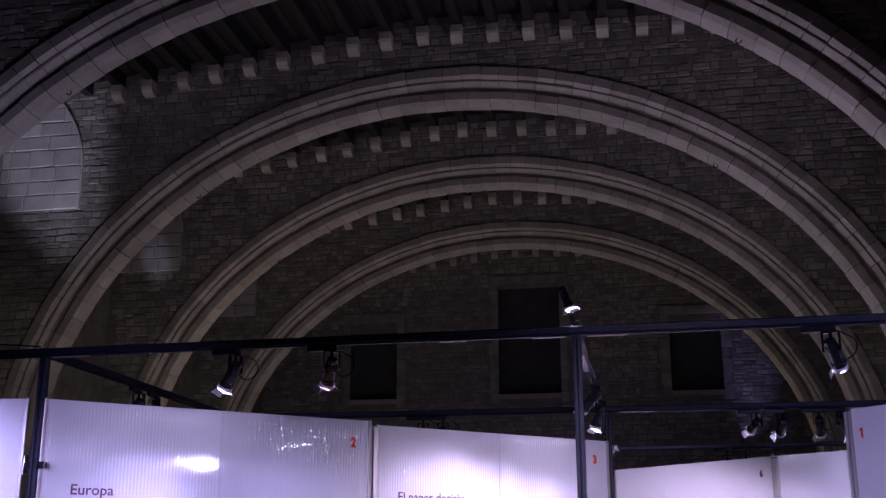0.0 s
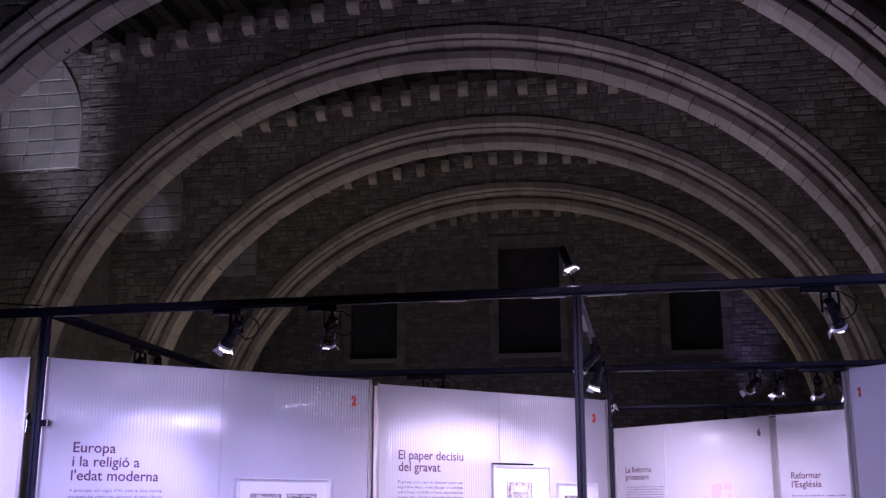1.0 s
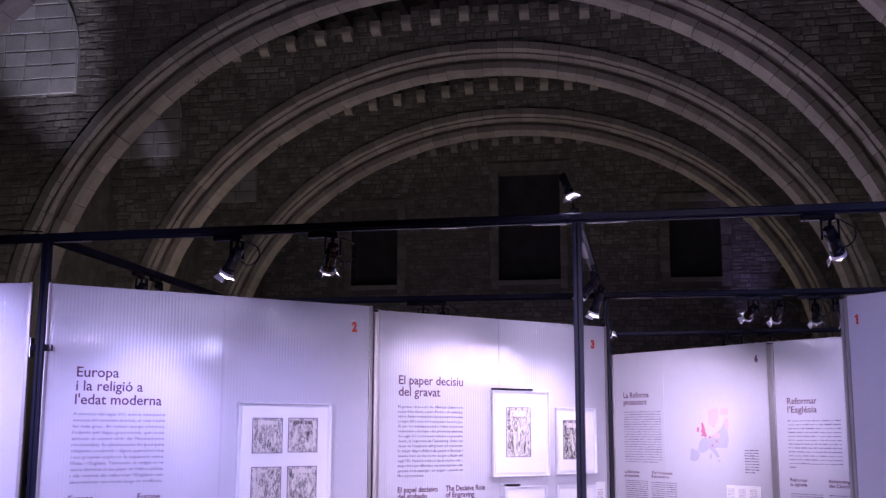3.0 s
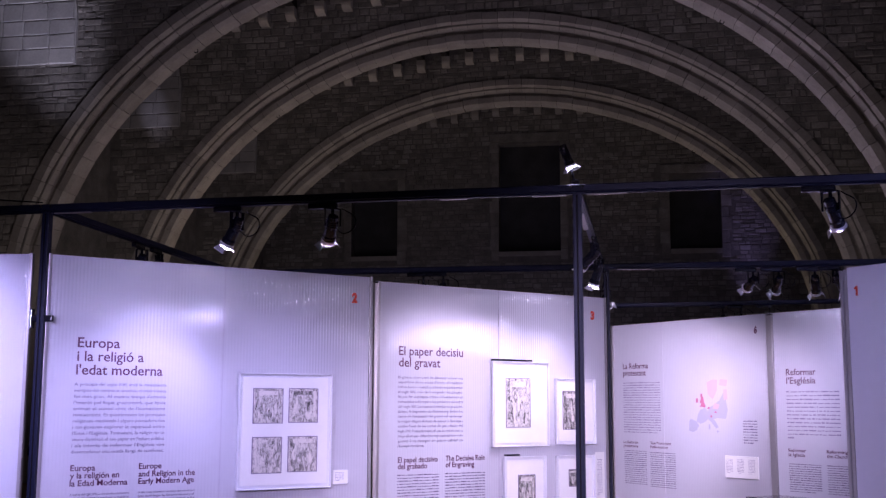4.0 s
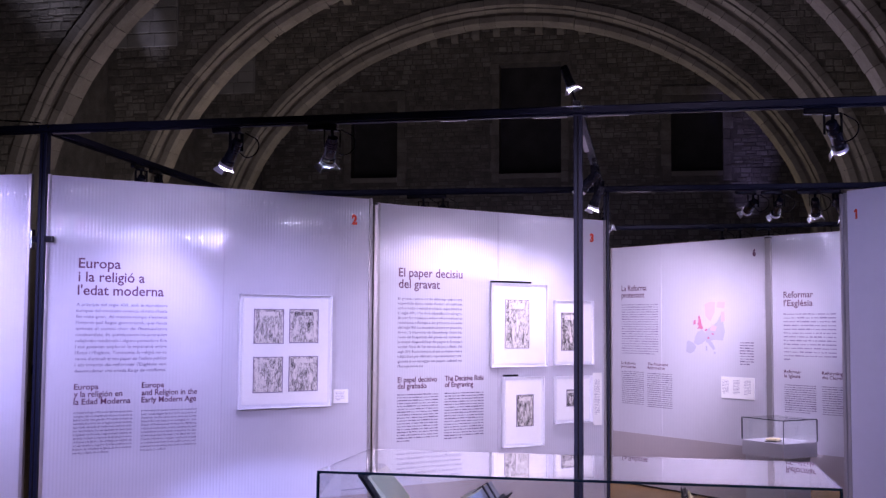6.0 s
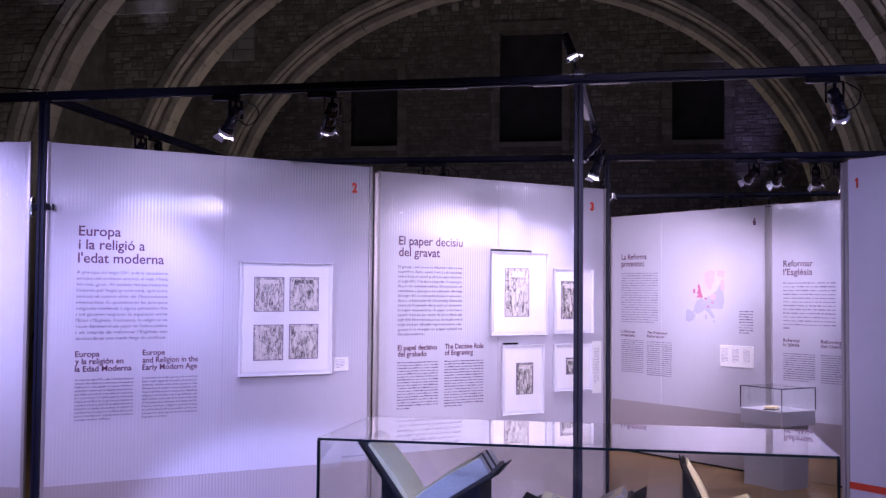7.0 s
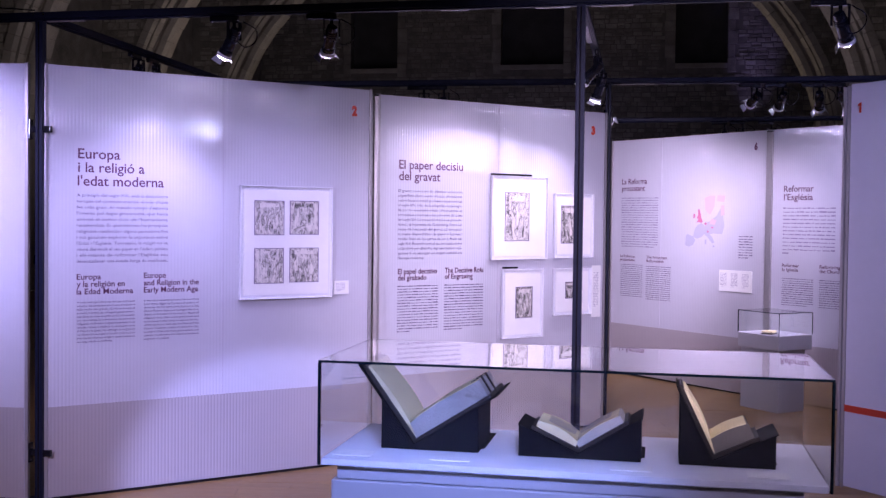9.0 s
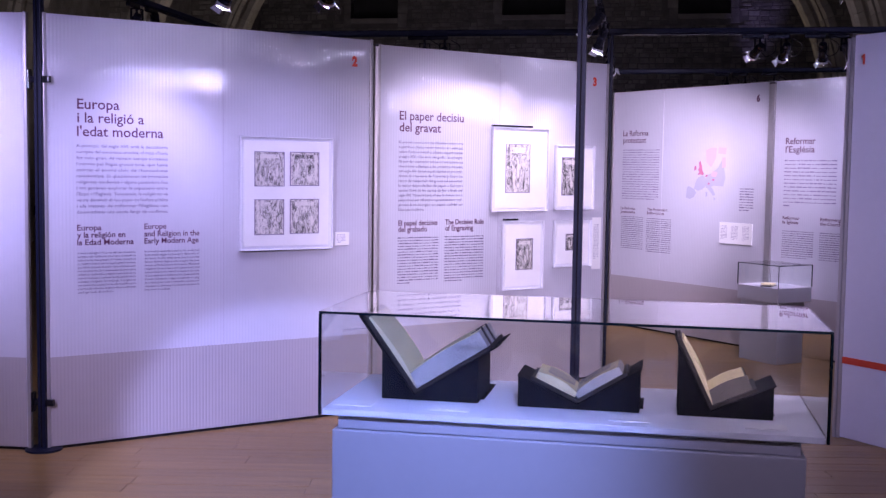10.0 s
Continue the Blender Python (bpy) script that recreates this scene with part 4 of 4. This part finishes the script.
def framed(pm, u0, u1, z0, z1, prints, label, deep=0.034, hanger=None, mats=None):
    """A white mount behind an acrylic box, hung on a panel; prints as (u0, u1, z0, z1)."""
    ob = thing("framed_print", pm @ pose(u0, -0.0085, z0), label, "picture", "framed prints")
    w, h = u1 - u0, z1 - z0
    part("back_board", box(0, w, -0.012, 0, 0, h, 0.002), WHITEP, ob)
    part("mount", box(0.022, w - 0.022, -0.022, -0.012, 0.022, h - 0.022, 0.002), PAPER, ob, "white card mount")
    for k, (a, b, c, d) in enumerate(prints):
        mat = mats[k] if mats else ENGRAVE
        part("engraving", box(a - u0, b - u0, -0.0235, -0.0222, c - z0, d - z0), mat, ob, "dense black engraving on cream paper")
        w_, h_ = b - a, d - c
        for q in range(9):
            if q < 3:                       # uprights and a band, like columns and a lintel
                cx, cz, rx, rz, sides = ((0.10, 0.55, 0.05, 0.40), (0.90, 0.55, 0.05, 0.40), (0.5, 0.88, 0.34, 0.06))[q] + (4,)
            else:
                cx, cz, rx, rz, sides = PR.uniform(0.16, 0.84), PR.uniform(0.22, 0.55), PR.uniform(0.05, 0.085), PR.uniform(0.14, 0.24), 10
            off = math.pi / sides if sides == 4 else 0
            k2 = 1.414 if sides == 4 else 1.0
            pts = [(a - u0 + w_ * (cx + k2 * rx * math.cos(off + math.tau * e / sides)), c - z0 + h_ * (cz + k2 * rz * math.sin(off + math.tau * e / sides))) for e in range(sides)]
            form = bmesh.new()
            form.faces.new([form.verts.new((px, -0.0237 - 0.0001 * q, pz)) for px, pz in pts])
            part("printed_form", form, (ENGRAVE_D, ENGRAVE, ENGRAVE_L)[(q + k) % 3], ob)
        rim = bmesh.new()
        for q in ((a - u0 - .004, b - u0 + .004, c - z0 - .004, c - z0), (a - u0 - .004, b - u0 + .004, d - z0, d - z0 + .004),
                  (a - u0 - .004, a - u0, c - z0, d - z0), (b - u0, b - u0 + .004, c - z0, d - z0)):
            quad_box(rim, q[0], q[1], -0.0250, -0.0222, q[2], q[3])
        part("window_edge", rim, GREYINK, ob)
    for a, b, c, d in ((-0.003, 0.003, -0.003, h + 0.003), (w - 0.003, w + 0.003, -0.003, h + 0.003), (0.0032, w - 0.0032, h - 0.003, h + 0.003), (0.0032, w - 0.0032, -0.003, 0.003)):
        part("acrylic_edge", box(a, b, -deep, -0.0125, c, d, 0.001), ACRYL, ob, "clear acrylic frame edge")
    if hanger:
        part("hanger", box(hanger[0] - u0, hanger[1] - u0, -0.03, 0.0, h + 0.008, h + 0.02, 0.002), BLACK, ob, "dark metal hanging bar")
    return ob


ACRYL = material("white_acrylic", (0.86, 0.86, 0.9), 0.12, vary=0.02)
M2, M3, M6 = panel_pose(P2A, P2B), panel_pose(P3A, P3B), panel_pose(P6A, P6B)
framed(M2, 1.112, 1.725, 1.090, 1.780, [(1.206, 1.395, 1.484, 1.688), (1.440, 1.630, 1.488, 1.690), (1.206, 1.393, 1.186, 1.396), (1.440, 1.630, 1.190, 1.398)],
       "white framed mount with four square engravings")
framed(M3, 0.915, 1.42, 1.304, 1.902, [(1.036, 1.250, 1.440, 1.785)], "white framed engraving under a dark hanging bar", hanger=(0.915, 1.27))
framed(M3, 1.497, 1.872, 1.311, 1.789, [(1.560, 1.735, 1.42, 1.697)], "white framed dark engraving beside a steel post", mats=[ENGRAVE_D])
framed(M3, 1.018, 1.39, 0.729, 1.228, [(1.142, 1.29, 0.876, 1.097)], "white framed small dark engraving under a short hanging bar", hanger=(1.03, 1.15), mats=[ENGRAVE_D])
framed(M3, 1.497, 1.855, 0.879, 1.227, [(1.611, 1.70, 1.005, 1.123)], "small white framed dark engraving beside a steel post", mats=[ENGRAVE_D])


def label_card(pm, u0, u1, z0, z1, rows, cols=1):
    ob = thing("label_card", pm @ pose(u0, -0.0085, z0), "small white label card with fine print fixed to a panel", "label", "label cards")
    w, h = u1 - u0, z1 - z0
    part("card", box(0, w, -0.008, 0, 0, h, 0.001), PAPER, ob)
    for c in range(cols):
        a = w * (c + 0.12) / cols
        part("print", bars_bm(a, a + 0.6 * w / cols, h * 0.88, h * 0.2, rows, rng, 0.5, -0.0088, 0.28), PALEINK, ob)
    return ob


label_card(M2, 1.755, 1.858, 1.103, 1.189, 6)
label_card(M3, 1.885, 1.972, 0.848, 1.246, 22)
label_card(M6, 1.47, 1.855, 0.943, 1.141, 10, 3)


# ================= the showcase with three books =================
VIT = pose(-0.402, 3.6, 0, 0, 0, math.degrees(math.atan2(-0.1966, 0.9806)))
VL, VD, DECK, VTOP = 1.622, 0.655, 0.797, 1.124
case = thing("showcase", VIT, "long glass showcase on a pale lacquered plinth", "showcase")
part("plinth", box(0.035, VL - 0.058, 0.03, VD - 0.04, 0.0, 0.722, 0.004), WHITEP, case, "pale lacquered plinth")
part("neck", box(0.055, VL - 0.085, 0.05, VD - 0.06, 0.722, 0.7262), SOLID, case)
part("fascia", box(0.053, VL - 0.075, 0.04, VD - 0.05, 0.7262, 0.776, 0.002), WHITEP, case)
part("deck", box(0.008, VL - 0.008, 0.008, VD - 0.008, 0.7762, DECK, 0.002), WHITEP, case, "white showcase floor")


def pane(x0, x1, y0, y1, z0, z1):
    g = part("pane", box(x0, x1, y0, y1, z0, z1), GLASS, case, "clear glass pane")
    g.visible_shadow = False
    return g


T = 0.006
pane(T + .001, VL - T - .001, 0, T, DECK - 0.02, VTOP - T - .001)
pane(T + .001, VL - T - .001, VD - T, VD, DECK - 0.02, VTOP - T - .001)
pane(0, T, 0, VD, DECK - 0.02, VTOP - T - .001)
pane(VL - T, VL, 0, VD, DECK - 0.02, VTOP - T - .001)
pane(0, VL, 0, VD, VTOP - T, VTOP)
E_ = 0.0035
for x0, x1, y0, y1, z0, z1 in ((0, VL, -E_, -0.0004, VTOP - 0.007, VTOP + .001), (-E_, -0.0004, 0, VD, VTOP - 0.006, VTOP),
                               (VL + 0.0004, VL + E_, 0, VD, VTOP - 0.006, VTOP), (-E_, E_, -E_, -0.0004, DECK - 0.02, VTOP - 0.0075), (VL - E_, VL + E_, -E_, -0.0004, DECK - 0.02, VTOP - 0.0075)):
    part("glass_edge", box(x0, x1, y0, y1, z0, z1), EDGE, case, "dark green polished glass edge")

LEATHER = material("dark_leather", (0.03, 0.022, 0.018), 0.5, vary=0.3, scale=12, bump=0.2, bump_scale=80)
PAGES = material("old_paper", (0.76, 0.66, 0.36), 0.75, vary=0.10, scale=9, bump=0.05)
PAGE_EDGE = material("page_edges", (0.42, 0.39, 0.34), 0.8, vary=0.14, scale=4, stretch=(1, 1, 1), bump=0.25, bump_scale=90)
CRADLE = material("black_foamboard", (0.006, 0.006, 0.008), 0.7, vary=0.2, scale=6, spec=0.2)
DARK_EDGE = material("darkened_page_edges", (0.17, 0.15, 0.12), 0.8, vary=0.2, scale=5, bump=0.25, bump_scale=90)
PRINTED = material("printed_page", (0.58, 0.49, 0.30), 0.75, vary=0.3, scale=26, stretch=(1, 1, 1))


def arm_frame(d):
    """A unit vector along an arm (dx, dz) and the one square to it, on the upper side."""
    v = Vector((d[0], d[1])).normalized()
    n = Vector((-v.y, v.x))
    return v, (n if n.y > 0 else -n)


def slab(bm, origin, d, s0, s1, t0, t1, y0, y1, bulge=0.0, droop=0.0):
    """A block that lies along an arm from s0 to s1, between the heights t0 and t1 over it; its top may bulge like turned leaves."""
    v, n = arm_frame(d)
    o = Vector(origin)
    pts = [o + v * s0 + n * t0, o + v * s1 + n * t0]
    k = 9
    for i in range(k + 1):
        f = 1 - i / k
        hgt = t1 + bulge * math.sin(math.pi * min(1, f * 1.05)) - droop * (1 - f) ** 4
        pts.append(o + v * (s0 + (s1 - s0) * f + 0.004 * math.sin(f * 3)) + n * max(hgt, t0 + 0.002))
    return prism([(p.x, p.y) for p in pts], y0, y1, bm)


def open_book(x, left, right, thick_l, thick_r, base, y0, deep, cover=0.012, label="", straps=False, lines=0, shrink=(0.012, 0.018), edge=None):
    """An open book in a black cradle; x: where the spine rests; left and right: the arms (dx, dz)."""
    z = DECK + 0.012
    cr = thing("book_cradle", VIT @ pose(0, y0, 0), "black card book cradle standing in the showcase", "book stand", "book cradles")
    (vl, nl), (vr, nr) = arm_frame(left), arm_frame(right)

    def height(xx):
        return z + (left[1] / left[0] if xx < x else right[1] / right[0]) * (xx - x)
    outline = [(base[0], DECK + 0.0005), (base[1], DECK + 0.0005), (base[1], height(base[1])), (x, z), (base[0], min(height(base[0]), z + left[1]))]
    part("body", prism(outline, 0.0, deep * 0.9), CRADLE, cr)
    for v, n, d in ((vl, nl, left), (vr, nr, right)):
        ln = math.hypot(*d) * (1.0 if d is left else 1.02)
        part("support_board", slab(bmesh.new(), (x, z), d, 0.0, ln, 0.0005, 0.005, -0.006, deep * 0.97), CRADLE, cr)
    part("base_board", box(base[0] + 0.01, base[1] + 0.012, 0.07, deep + 0.05, DECK + 0.0003, DECK + 0.002), CRADLE, cr)
    bk = thing("open_book", VIT @ pose(0, y0 + 0.01, 0), label, "book", "old open books")
    ll, lr = math.hypot(*left) - shrink[0], math.hypot(*right) - shrink[1]
    dp = deep * 0.9
    part("cover", slab(bmesh.new(), (x, z), left, 0.006, ll, 0.006, 0.006 + cover, 0.0, dp), LEATHER, bk, "dark leather cover")
    part("cover", slab(bmesh.new(), (x, z), right, 0.006, lr, 0.006, 0.006 + cover, 0.0, dp), LEATHER, bk, "dark leather cover")
    b = 0.0062 + cover
    part("leaves", slab(bmesh.new(), (x, z), left, 0.02, ll - 0.012, b, b + thick_l, 0.012, dp - 0.012, bulge=0.010, droop=0.004), PAGES, bk, "cream page", smooth=False)
    part("text_block", slab(bmesh.new(), (x, z), right, 0.012, lr - 0.014, b, b + thick_r, 0.012, dp - 0.012, bulge=0.006, droop=0.006), edge or PAGE_EDGE, bk, "thick block of leaves")
    vv, nn = vr, nr
    top = bmesh.new()
    slab(top, (x, z), right, 0.022, lr - 0.02, b + thick_r + 0.0005, b + thick_r + 0.002, 0.014, dp - 0.014, bulge=0.006, droop=0.004)
    part("top_leaf", top, PRINTED if lines else PAGES, bk, "cream printed page")
    if lines:
        for d, th, nm in ((left, thick_l, 1), (right, thick_r + 0.002, 2)):
            v, n = arm_frame(d)
            ink = bmesh.new()
            o = Vector((x, z))
            length = (ll if d is left else lr)
            for r in range(lines):
                s = 0.04 + (length - 0.08) * r / lines
                hgt = b + th + 0.0012 + 0.010 * (0.9 if d is left else 0.75)
                for c in range(2):
                    y_0 = 0.03 + c * (dp - 0.06) / 2
                    y_1 = y_0 + (dp - 0.06) * 0.44
                    p, q = o + v * s + n * hgt, o + v * (s + (length - 0.08) / lines * 0.45) + n * hgt
                    ink.faces.new([ink.verts.new(c3) for c3 in ((p.x, y_0, p.y), (q.x, y_0, q.y), (q.x, y_1, q.y), (p.x, y_1, p.y))])
            part("print", ink, GREYINK, bk)
    if straps:
        for k in (0.06, 0.15):
            v, n = arm_frame(right)
            bm = bmesh.new()
            o = Vector((x, z))
            slab(bm, (x, z), right, lr - 0.012, lr - 0.006, b - 0.004, b + thick_r + 0.006, k, k + 0.009)
            slab(bm, (x, z), right, lr - 0.05, lr - 0.006, b + thick_r + 0.0045, b + thick_r + 0.007, k, k + 0.009)
            part("strap", bm, LEATHER, bk, "dark leather strap")
    return bk


open_book(0.275, (-0.20, 0.275), (0.29, 0.185), 0.008, 0.060, (0.16, 0.50), 0.215, 0.30, label="large old book open on a cradle, with leather straps", straps=True)
open_book(0.842, (-0.205, 0.095), (0.208, 0.130), 0.022, 0.026, (0.64, 1.048), 0.205, 0.20, label="small old book lying open with worn printed pages", lines=16, shrink=(0.045, 0.045))
open_book(1.277, (-0.118, 0.245), (0.205, 0.098), 0.006, 0.050, (1.172, 1.478), 0.205, 0.20, label="old book propped open at a thick block of leaves", lines=0, shrink=(0.006, 0.055), edge=DARK_EDGE)
for k, (u, w) in enumerate(((0.365, 0.13), (0.955, 0.13), (1.38, 0.13), (0.03, 0.13))):
    c = thing("caption_card", VIT @ pose(u, 0.065, DECK + 0.0005), "small white caption card lying in the showcase", "label", "caption cards")
    part("card", box(0, w, 0, 0.085, 0, 0.003, 0.0008), PAPER, c)

# the low showcase by the far panels
V2 = pose(2.80, 9.03, 0, 0, 0, 30)
small = thing("small_showcase", V2, "small grey plinth showcase with a glass hood", "showcase")
part("plinth", box(0.02, 0.33, 0.012, 0.44, 0.0, 0.52, 0.004), GREYP, small)
part("cap", box(0.0, 0.40, 0.0, 0.46, 0.52, 0.645, 0.004), GREYP, small)
for x0, x1, y0, y1, z0, z1 in ((0.0055, 0.3945, 0, 0.005, 0.646, 0.83), (0.0055, 0.3945, 0.455, 0.46, 0.646, 0.83), (0, 0.005, 0, 0.46, 0.646, 0.83), (0.395, 0.40, 0, 0.46, 0.646, 0.83), (0, 0.40, 0, 0.46, 0.8305, 0.8355)):
    g = part("pane", box(x0, x1, y0, y1, z0, z1), GLASS, small, "clear glass pane")
    g.visible_shadow = False
for x0, x1, y0, y1, z0, z1 in ((-.003, .003, -.003, -.0004, .646, .83), (-.003, -.0004, .457, .463, .646, .83), (.397, .403, -.003, -.0004, .646, .83), (0, .40, -.003, -.0004, .831, .837), (-.003, -.0004, 0, .46, .831, .837)):
    part("glass_edge", box(x0, x1, y0, y1, z0, z1), EDGE, small, "dark green polished glass edge")
bk = thing("small_book", V2 @ pose(0.10, 0.2, 0.646, 0, 0, 25), "small old book lying open under glass", "book")
part("cover", box(-0.07, 0.07, -0.05, 0.05, 0.0, 0.006, 0.001), LEATHER, bk)
part("leaves", slab(bmesh.new(), (0, 0.006), (-1, 0.12), 0.0, 0.064, 0.001, 0.012, -0.045, 0.045, 0.005), PAGES, bk, "cream page")
part("leaves", slab(bmesh.new(), (0, 0.006), (1, 0.12), 0.0, 0.064, 0.001, 0.012, -0.045, 0.045, 0.005), PAGES, bk, "cream page")


# ================= floor boards =================
def floor_boards():
    rng = random.Random(3)
    meshes = {}
    n = 0
    y = 4.55
    inv = HALL.inverted()
    while y < 9.6:
        x = -3.6 + rng.uniform(-1.0, 0)
        while x < 3.9:
            ln = rng.choice((0.9, 1.15, 1.4))
            if ln not in meshes:
                bm = box(0.0015, ln - 0.0015, 0.0015, 0.1385, -0.02, 0.0)
                meshes[ln] = to_mesh("plank", bm, PLANK)
            if n < 300:
                part("plank", meshes[ln], None, floor, m=inv @ pose(x, y, rng.uniform(-0.0006, 0.0006)))
                n += 1
            x += ln
        y += 0.14


floor_boards()
